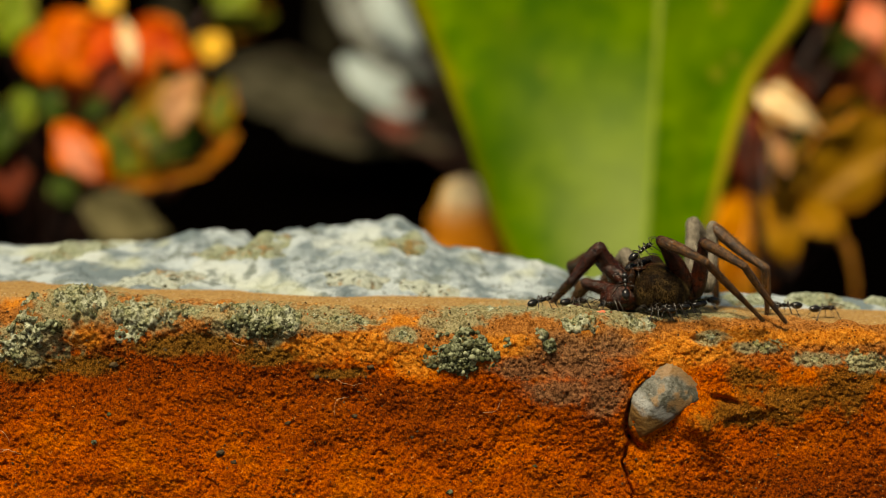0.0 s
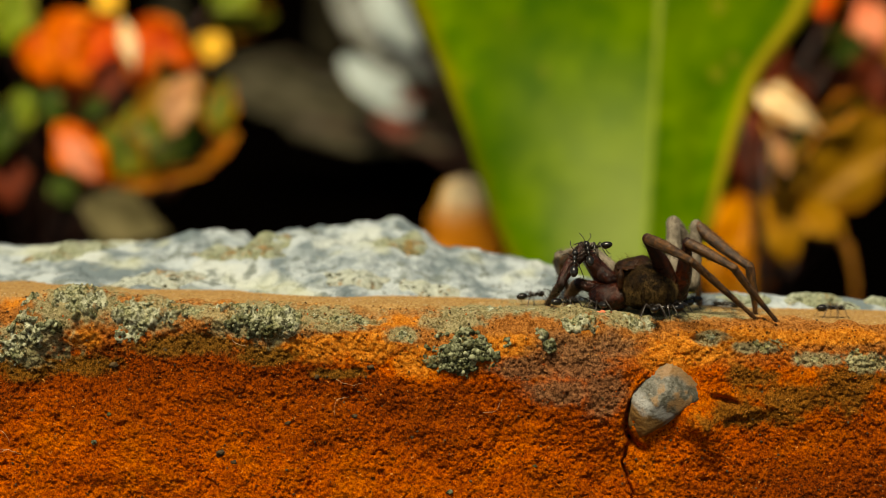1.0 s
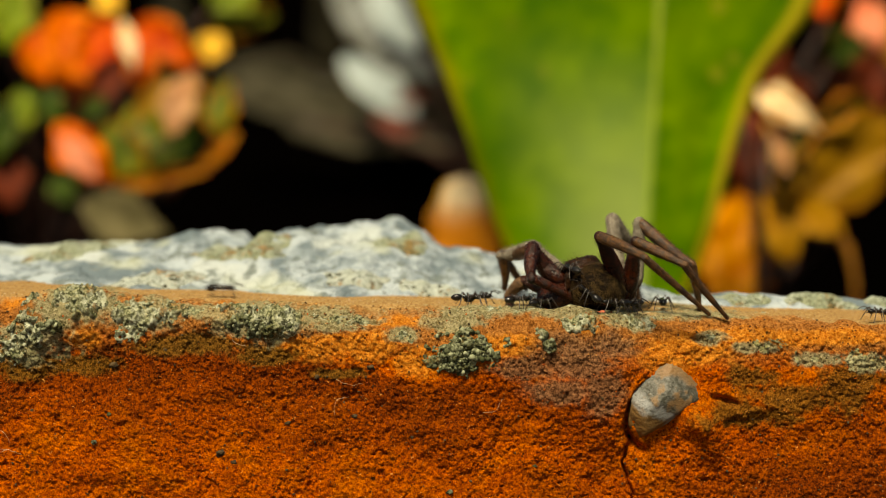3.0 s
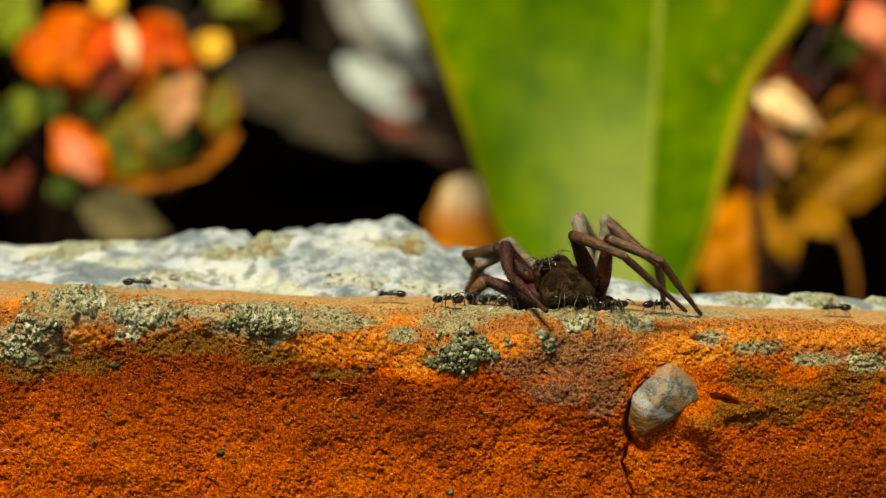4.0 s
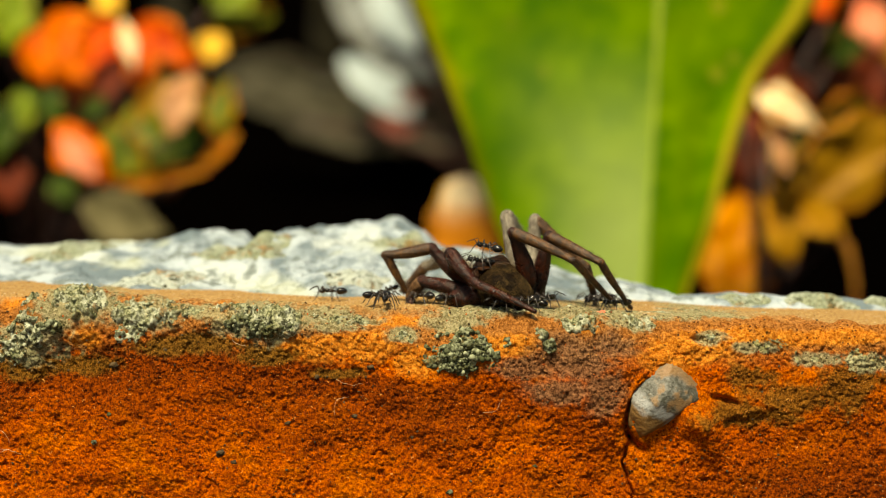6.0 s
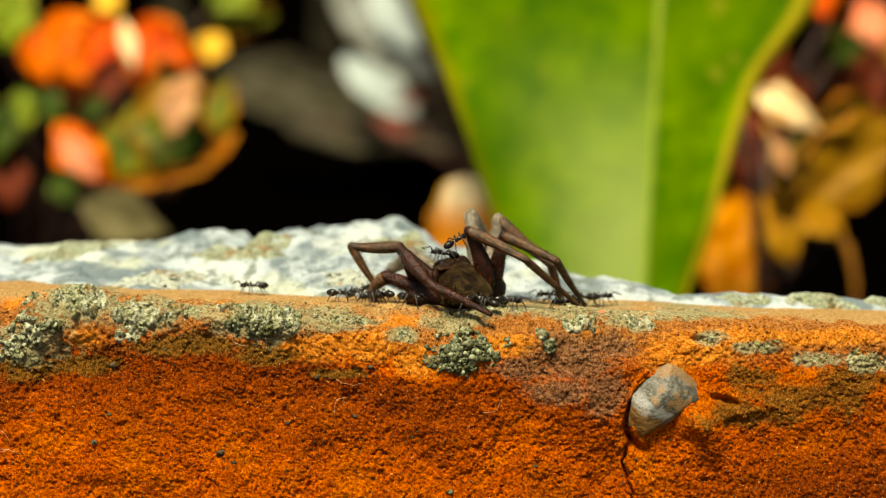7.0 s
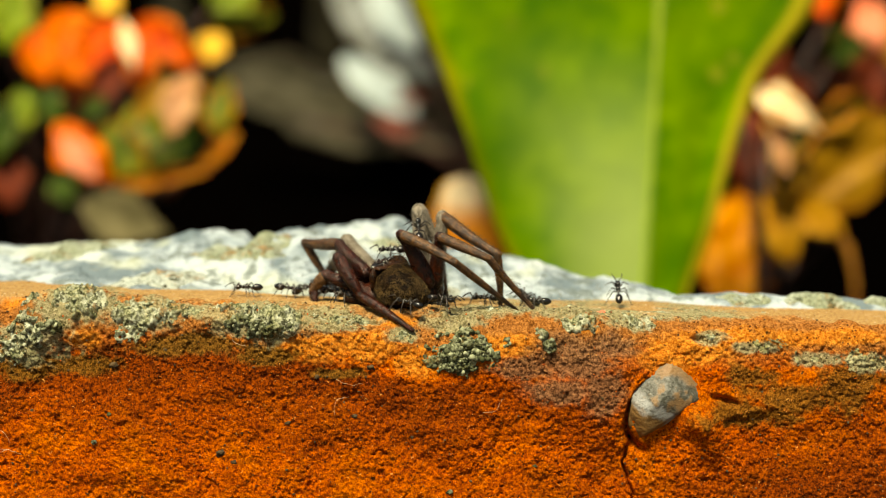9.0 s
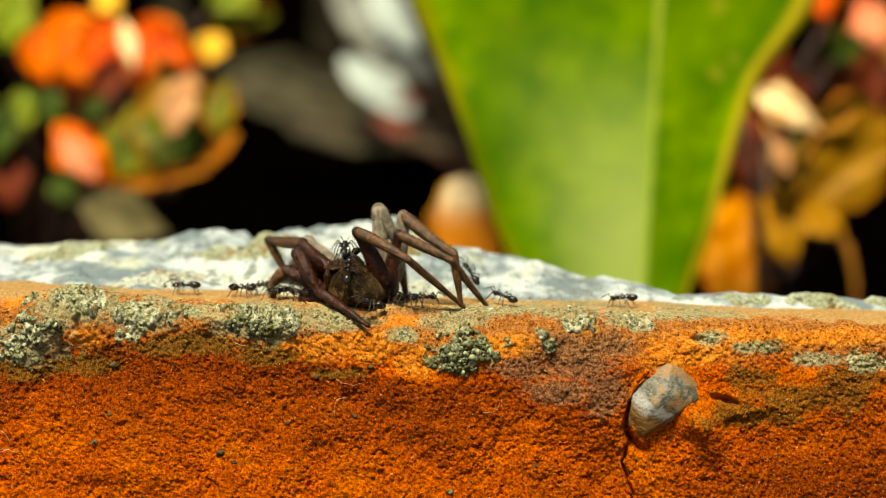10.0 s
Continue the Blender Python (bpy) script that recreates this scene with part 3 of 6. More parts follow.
GREY, DARK, PALE = "grey-green crusty lichen on the brick edge", "dark green crumbly lichen lodged in the brick edge", "pale yellowish-grey lichen crust on the brick edge"
for i, (tag, x, drop, w, h, size, holes, high, mat) in enumerate([
        (GREY, -37.6, 606, 2.6, 2.2, 0.50, 2.0, 0.30, LICHEN),
        (PALE, -33.0, 541, 3.4, 1.5, 0.45, 2.0, 0.55, LICHEN),
        (PALE, -32.4, 563, 0.7, 0.5, 0.60, 0.0, 0.8, PALE_LICHEN),
        (PALE, -36.4, 565, 0.8, 0.5, 0.60, 0.0, 0.7, LICHEN),
        (DARK, -34.4, 578, 1.6, 0.7, 0.40, 3.0, 0.25, DARK_LICHEN),
        (GREY, -26.6, 556, 3.0, 1.3, 0.40, 2.0, 0.40, LICHEN),
        (GREY, -27.4, 590, 1.6, 0.8, 0.32, 2.0, 0.15, LICHEN),
        (GREY, -22.0, 557, 1.8, 0.8, 0.38, 2.0, 0.3, LICHEN),
        (GREY, -18.6, 558, 2.0, 1.1, 0.40, 1.6, 0.45, LICHEN),
        (DARK, -16.2, 583, 2.8, 0.9, 0.42, 2.5, 0.35, DARK_LICHEN),
        (GREY, -14.6, 573, 2.2, 1.2, 0.42, 1.8, 0.5, LICHEN),
        (PALE, -9.0, 563, 3.0, 0.7, 0.30, 1.5, 0.12, LICHEN),
        (GREY, -3.6, 591, 1.2, 0.6, 0.36, 1.0, 0.25, LICHEN),
        (DARK, 1.5, 610, 3.7, 1.9, 0.46, 1.0, 0.45, DARK_LICHEN),
        (DARK, 0.7, 634, 2.2, 1.2, 0.46, 1.0, 0.5, DARK_LICHEN),
        (PALE, 6.0, 556, 6.0, 0.7, 0.30, 1.0, 0.16, LICHEN),
        (GREY, 12.2, 582, 1.7, 0.8, 0.45, 0.8, 0.5, LICHEN),
        (GREY, 8.8, 596, 0.7, 0.6, 0.60, 0.5, 0.4, LICHEN),
        (GREY, 9.4, 612, 0.6, 0.4, 0.50, 0.5, 0.3, DARK_LICHEN),
        (PALE, 15.0, 555, 6.5, 0.8, 0.26, 0.8, 0.14, LICHEN),
        (PALE, 24.5, 556, 5.5, 0.6, 0.26, 0.8, 0.12, LICHEN),
        (GREY, 17.0, 572, 1.9, 0.9, 0.36, 2.0, 0.25, LICHEN),
        (GREY, 24.0, 600, 1.1, 0.5, 0.36, 1.0, 0.2, LICHEN),
        (PALE, 28.4, 618, 2.0, 0.7, 0.26, 3.0, 0.10, PALE_LICHEN),
        (PALE, 33.2, 640, 2.2, 0.8, 0.28, 3.0, 0.14, PALE_LICHEN),
        (PALE, 37.4, 645, 1.9, 0.9, 0.28, 3.0, 0.14, PALE_LICHEN)]):
    lichen_patch(tag, x, drop, w, h, size, holes, high, mat, 11 + i)


def pebble_material():
    """Layered blue-grey stone: pale bands across its length, tan rim, brown foot."""
    n = Nodes("layered_grey_pebble")
    along = n.math("ADD", n.axis("Z"), n.math("MULTIPLY", n.math("SUBTRACT", n.noise(1.6, 3), 0.5), 0.003))
    c = n.mix(n.ramp(n.noise(0.8, 4, 0.7), 0.38, 0.62), (0.055, 0.055, 0.040), (0.15, 0.15, 0.13))
    c = n.mix(n.ramp(n.noise(1.7, 3), 0.46, 0.60, 0, 0.8), c, (0.23, 0.125, 0.045))
    pale = n.math("MULTIPLY", n.ramp(along, -0.0019, -0.0012), n.ramp(along, -0.0003, -0.0009))
    c = n.mix(n.math("MULTIPLY", pale, 0.8), c, (0.25, 0.26, 0.255))
    c = n.mix(n.ramp(along, -0.0014, -0.0022, 0, 0.9), c, n.mix(n.noise(0.6, 3), (0.08, 0.04, 0.010), (0.27, 0.14, 0.04)))
    c = n.mix(n.ramp(along, 0.0019, 0.0029, 0, 0.75), c, (0.22, 0.12, 0.045))
    c = n.mix(n.ramp(n.noise(0.35, 3, 0.7), 0.60, 0.70, 0, 0.7), c, (0.06, 0.045, 0.025))
    n.bump((n.noise(0.9, 4, 0.7), 0.22), (n.noise(0.25, 3), 0.06))
    return n.done(c, 0.5, 0.35)


def build_pebble():
    v, f = ball(5)
    v = v * np.array([3.2, 1.9, 3.9]) * (1 + 0.13 * lumps(v * 3 + 9, 1.6, 4, 0.55, 3))[:, None]
    v[:, 0] *= 1 + 0.24 * v[:, 2] / 3.7
    for flat_way, reach in (((-0.6, -0.75, 0.25), 1.75), ((0.15, -0.82, 0.50), 1.7), ((0.35, -0.93, -0.10), 1.35), ((0.1, -0.2, 0.97), 3.2), ((0.926, -0.1, -0.378), 1.35)):
        way = np.array(flat_way) / np.linalg.norm(flat_way)
        v = v - np.outer(np.maximum(v @ way - reach, 0) * 0.75, way)
    return part("pebble", mesh_of("pebble", v, f, pebble_material()), brick, "layered blue-grey pebble set in the brick", pose(0.0197, 0.0001, -0.0079, 0, 34, 0))


build_pebble()


def build_grit(name, label, count, xs, ss, sizes, material, seed):
    rng = random.Random(seed)
    us = [rng.uniform(*xs) for _ in range(count)]
    up = [rng.uniform(*ss) for _ in range(count)]
    p = brick_sheet(us, up)
    nrm = [(0, -0.4, 0.9)] * count
    v, f = grains(p, nrm, [rng.uniform(*sizes) for _ in us], rng, 0.9)
    return tagged(new(name, mesh_of(name, v, f, material, False)), label, "grit", kind="stuff")


SAND = plain_material("sand_grain", (0.34, 0.20, 0.09), (0.62, 0.46, 0.28), 0.5, 0.6, 0.5, 0.05)
CRUMB = plain_material("brick_crumb", (0.20, 0.03, 0.004), (0.55, 0.11, 0.008), 0.6, 0.9, 0.2, 0.1)
SOOT = plain_material("dark_crumb", (0.035, 0.022, 0.010), (0.10, 0.065, 0.03), 0.6, 0.9, 0.2, 0.1)
build_grit("sand", "fine sand grains on the brick's top", 900, (-42, 42), (2.0, 12.0), (0.03, 0.10), SAND, 1)
build_grit("brick_crumbs", "loose orange brick crumbs on the worn face", 800, (-42, 42), (-18, 2.5), (0.03, 0.11), CRUMB, 2)
build_grit("dark_crumbs", "dark soil crumbs stuck to the brick", 420, (-42, 42), (-18, 3.0), (0.04, 0.15), SOOT, 3)


def build_fibre(at_x, up, seed):
    """A fine pale rootlet stuck to the brick."""
    rng = random.Random(seed)
    path, heading = [], rng.uniform(0, 6.28)
    x, u = at_x, up
    for i in range(14):
        q = brick_sheet(x, u)[0]
        path.append((q[0], q[1] - 0.12 - 0.15 * math.sin(math.pi * i / 13), q[2] + 0.03))
        heading += rng.uniform(-0.55, 0.6)
        x, u = x + 0.2 * math.cos(heading), u + 0.2 * math.sin(heading)
    v, f = tube(path, [0.022 - 0.001 * i for i in range(14)], 5)
    return tagged(new("fibre", mesh_of("fibre", v, f, SAND)), "fine pale plant fibre stuck to the brick", "fibre", "fibres on the brick")


for i, (x, u) in enumerate(((-38.6, -11.9), (-38.9, -12.6), (-9.5, -5.5), (-17.4, -3.0), (-8.4, -7.2), (-37.6, -13.0), (3.5, -8.0))):
    build_fibre(x, u, 60 + i)

CHIP = plain_material("salmon_chip", (0.60, 0.14, 0.07), (0.72, 0.24, 0.13), 0.5, 0.7, 0.3, 0.1)
chip_v, chip_f = grains(brick_sheet([14.0, 14.4], [1.6, 1.7]), [(0, -0.5, 0.87)] * 2, [0.42, 0.34], random.Random(8), 0.5)
tagged(new("brick_chip", mesh_of("brick_chip", chip_v, chip_f, CHIP, False)), "small salmon-red chip lying on the brick edge", "chip")


def build_clod(at_x, up, r, seed):
    v, f = ball(3)
    v = v * r * (0.8 + 0.9 * lumps(v * r + seed, r * 0.9, 3, 0.65, seed) + 0.25 * (0.5 - cells(v * r + seed, r * 0.5, seed)))[:, None] * np.array([1.0, 0.45, 0.8]) * 0.8
    v = v + brick_sheet(at_x, up)[0]
    return tagged(new("clod", mesh_of("clod", v, f, DARK_LICHEN if seed % 3 == 0 else SOOT)), "small dark crumb of soil and lichen on the brick face", "soil crumb", "crumbs on the brick")


for i, (x, u, r) in enumerate(((-29.2, -4.6, 0.5), (-29.6, -8.9, 0.35), (-7.8, -8.8, 0.4), (-19.8, -12.6, 0.55), (-31.0, -11.4, 0.4), (-18.6, -13.4, 0.4), (-2.8, -10.4, 0.35),
                               (-1.6, -3.0, 0.4), (-11.2, -5.4, 0.4), (-6.4, -4.4, 0.5), (0.6, -15.2, 0.4), (-36.6, -9.0, 0.3), (33.0, -11.4, 0.3), (8.2, -12.8, 0.3), (-13.8, -9.6, 0.3), (-24.6, -3.4, 0.35))):
    build_clod(x, u, r, 80 + i)


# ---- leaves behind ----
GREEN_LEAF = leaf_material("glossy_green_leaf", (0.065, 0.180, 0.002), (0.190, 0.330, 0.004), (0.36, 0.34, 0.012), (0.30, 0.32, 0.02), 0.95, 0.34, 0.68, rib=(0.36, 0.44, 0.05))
ORANGE_LEAF = leaf_material("orange_dead_leaf", (0.52, 0.060, 0.001), (0.92, 0.23, 0.005), (0.30, 0.04, 0.004), (0.85, 0.34, 0.05), 0.93, 0.55, 0.66)
RED_LEAF = leaf_material("red_orange_petal", (0.48, 0.026, 0.001), (0.90, 0.16, 0.003), (0.90, 0.30, 0.02), (0.42, 0.03, 0.004), 0.9, 0.5, 0.66)
PINK_LEAF = leaf_material("pink_fleshy_leaf", (0.80, 0.20, 0.09), (0.84, 0.38, 0.22), (0.50, 0.12, 0.02), (0.70, 0.45, 0.20), 0.8, 0.45)
OLIVE_LEAF = leaf_material("olive_curled_leaf", (0.045, 0.090, 0.003), (0.22, 0.185, 0.006), (0.46, 0.14, 0.01), (0.42, 0.15, 0.02), 0.78, 0.5)
GOLD_LEAF = leaf_material("golden_dead_leaf", (0.44, 0.18, 0.005), (0.62, 0.32, 0.02), (0.26, 0.09, 0.006), (0.50, 0.14, 0.008), 0.92, 0.5)
GREY_LEAF = leaf_material("grey_withered_leaf", (0.034, 0.030, 0.014), (0.125, 0.112, 0.070), (0.07, 0.05, 0.03), (0.28, 0.28, 0.23), 0.94, 0.7)
WHITE_LEAF = leaf_material("whitish_leaf", (0.36, 0.44, 0.43), (0.56, 0.65, 0.64), (0.36, 0.36, 0.30), (0.55, 0.40, 0.36), 0.9, 0.6)
CURL_LEAF = leaf_material("peach_and_orange_dry_leaf", (0.88, 0.64, 0.33), (0.94, 0.80, 0.55), (0.66, 0.36, 0.05), (0.70, 0.36, 0.08), 0.80, 0.55, foot=(0.58, 0.20, 0.015))
PEACH_LEAF = leaf_material("peach_dry_petal", (0.88, 0.66, 0.36), (0.92, 0.80, 0.56), (0.76, 0.40, 0.10), (0.84, 0.50, 0.18), 0.8, 0.55)
LIME_LEAF = leaf_material("lime_leaf", (0.14, 0.22, 0.010), (0.26, 0.32, 0.02), (0.40, 0.36, 0.06), (0.36, 0.30, 0.06), 0.9, 0.4)
# near-black olive brown: shade of the gaps between leaves put into the colour
SHADED_LEAF = leaf_material("shaded_olive_brown_leaf", (0.008, 0.007, 0.003), (0.022, 0.018, 0.007), (0.010, 0.008, 0.004), (0.02, 0.016, 0.008), 0.94, 0.7)
BRACT = leaf_material("reddish_bract", (0.22, 0.05, 0.03), (0.34, 0.12, 0.09), (0.20, 0.08, 0.05), (0.36, 0.26, 0.20), 0.9, 0.6)
RIM_LEAF = leaf_material("orange_gold_rim", (0.42, 0.12, 0.005), (0.60, 0.26, 0.015), (0.36, 0.06, 0.005), (0.60, 0.30, 0.02), 0.85, 0.5)
YELLOW_LEAF = leaf_material("bright_yellow_leaf", (0.88, 0.46, 0.02), (0.95, 0.62, 0.10), (0.80, 0.40, 0.02), (0.90, 0.60, 0.20), 0.85, 0.5)
DARK_RED = leaf_material("dark_red_brown_leaf", (0.09, 0.012, 0.004), (0.20, 0.034, 0.009), (0.13, 0.03, 0.01), (0.24, 0.07, 0.02), 0.9, 0.55)
MOSS_LEAF = leaf_material("dark_moss_green_leaf", (0.020, 0.045, 0.003), (0.060, 0.105, 0.008), (0.16, 0.14, 0.02), (0.10, 0.06, 0.01), 0.9, 0.5)
BLUSH = leaf_material("pale_blush_petal", (0.46, 0.20, 0.08), (0.60, 0.34, 0.18), (0.36, 0.20, 0.02), (0.40, 0.20, 0.05), 0.78, 0.5)
ASH_LEAF = leaf_material("ash_grey_leaf", (0.14, 0.15, 0.13), (0.36, 0.40, 0.39), (0.16, 0.14, 0.10), (0.10, 0.08, 0.05), 0.85, 0.6)
OCHRE_LEAF = leaf_material("ochre_brown_leaf", (0.20, 0.085, 0.003), (0.40, 0.20, 0.010), (0.40, 0.13, 0.006), (0.13, 0.05, 0.005), 0.92, 0.5)
STEM = plain_material("dark_red_stem", (0.020, 0.006, 0.003), (0.055, 0.014, 0.005), 6, 0.6, relief=0.2)
DRY_STALK = plain_material("golden_red_stalk", (0.22, 0.06, 0.005), (0.44, 0.19, 0.012), 5, 0.55, relief=0.2)
LIME_STALK = plain_material("pale_green_stalk", (0.16, 0.27, 0.01), (0.26, 0.36, 0.03), 6, 0.45, relief=0.1)


def leaf_mesh(name, length, width, material, belly=0.5, sharp=1.0, fold=0.15, bend=0.3, cup=0.0, ruffle=0.04, thick=0.4, stub=0.0, lop=1.0, sides=None, turned=0.0, seed=0):
    """A leaf in mm: base at the origin, growing along +z, its face towards -y. fold: how far the halves lift from the midrib;
    bend: how far the tip leans over towards +y; cup: how far the sides roll; stub: the width left at the base."""
    nu, nv = 34, 19
    u, v = np.meshgrid(np.linspace(0, 1, nu), np.linspace(-1, 1, nv), indexing="ij")
    u, v = u.ravel(), v.ravel()
    k = math.log(0.5) / math.log(belly)
    w = np.sin(math.pi * np.clip(u, 0, 1) ** k) ** sharp
    w = np.maximum(w, stub * np.clip(1 - u / belly, 0, 1)) * width / 2
    if sides:
        up, left, right = zip(*sides)
        w = np.where(v < 0, np.interp(u * length, up, left), np.interp(u * length, up, right))
    p = np.stack([v * w, 0 * u, u * length], 1)
    w = w * (1 + 0.5 * lumps(np.stack([np.sign(v) * 3 + seed * 3.3, u * 5, 0 * u + seed], 1), 1.0, 3, 0.6, seed + 40)) if not sides else w
    p[:, 0] = v * w
    wobble = lumps(np.stack([v * 3 + seed * 7.1, u * 4, 0 * u + seed], 1), 1.0, 3, 0.5, seed)
    p[:, 1] = -fold * np.abs(v) * w * (1 - cup * np.abs(v)) + bend * length * u ** 2 + ruffle * width * wobble * (0.35 + np.abs(v))
    p[:, 0] *= 1 - 0.25 * abs(cup) * np.abs(v) ** 2
    p[:, 2] *= 1 - 0.18 * abs(bend) * u
    p[:, 0] *= np.where(v > 0, lop, 1.0)
    p[:, 1] += np.where(v > 0, ((1 - lop) * 0.9 + turned) * v * w, 0.0)
    front = p.copy()
    front[:, 1] -= thick / 2
    rear = p.copy()
    rear[:, 1] += thick / 2
    verts = np.concatenate([front, rear])
    faces = [tuple(f) for f in grid_faces(nu, nv)] + [tuple(f) for f in grid_faces(nu, nv, nu * nv, True)]
    n = nu * nv
    ring = [i * nv for i in range(nu)] + [(nu - 1) * nv + j for j in range(1, nv)] + [i * nv + nv - 1 for i in range(nu - 2, -1, -1)] + [j for j in range(nv - 2, 0, -1)]
    for a, b in zip(ring, ring[1:] + ring[:1]):
        faces.append((a, b, n + b, n + a))
    uvs = np.stack([v / 2 + 0.5, u], 1)
    return mesh_of(name, verts, faces, material, True, np.concatenate([uvs, uvs]))


def leaf(name, label, category, at, turn, length, width, material, stalk=None, group="", **shape):
    """A leaf as a thing: blade, and its stalk where one shows. at in mm, turn in degrees."""
    root = new(name)
    root.matrix_world = pose(at[0] * MM, at[1] * MM, at[2] * MM, *turn)
    part("blade", leaf_mesh("blade", length, width, material, **shape), root)
    if stalk:
        long, thick, mat = stalk
        v, f = tube([(0, 0, 1.5), (0.4, 0.5, -long * 0.3), (0, 2, -long * 0.65), (1.5, 5, -long)], [thick * 0.8, thick, thick, thick * 1.2])
        part("stalk", mesh_of("stalk", v, f, mat), root)
    return tagged(root, label, category, group)


def plant(name, label, category, base, leaves, twig=0.9):
    """A plant as one thing: leaves, and a twig to each from the base. Places in mm in the world."""
    root = new(name)
    root.matrix_world = pose(base[0] * MM, base[1] * MM, base[2] * MM)
    for i, (kind, tag, at, turn, length, width, material, shape) in enumerate(leaves):
        rel = [at[j] - base[j] for j in range(3)]
        part(kind, leaf_mesh(kind, length, width, material, seed=i + 3, **shape), root, tag, pose(*[c * MM for c in rel], *turn))
        mid = [rel[0] * 0.35 + 3 * math.sin(i * 2.1), rel[1] * 0.5 + 6, rel[2] * 0.6]
        v, f = tube([(0, 0, -2), mid, [rel[0] * 0.8, rel[1] * 0.85 + 4, rel[2] * 0.9], rel], [twig, twig * 0.8, twig * 0.6, twig * 0.45], 8)
        part("twig", mesh_of("twig", v, f, STEM), root)
    return tagged(root, label, category)


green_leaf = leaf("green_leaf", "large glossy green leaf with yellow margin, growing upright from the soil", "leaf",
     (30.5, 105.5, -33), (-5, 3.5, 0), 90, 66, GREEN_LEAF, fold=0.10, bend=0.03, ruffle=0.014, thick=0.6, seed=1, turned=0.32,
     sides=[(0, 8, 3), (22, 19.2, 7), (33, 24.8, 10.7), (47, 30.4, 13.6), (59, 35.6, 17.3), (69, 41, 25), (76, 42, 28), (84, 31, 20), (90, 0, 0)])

rib_v, rib_f = tube([(0, -0.25 + 0.03 * 90 * (h / 90) ** 2, h * 0.9946) for h in range(0, 89, 4)], [1.25 - 0.011 * h for h in range(0, 89, 4)], 8, 0.5)
part("midrib", mesh_of("midrib", rib_v, rib_f, LIME_STALK), green_leaf, "pale green midrib")

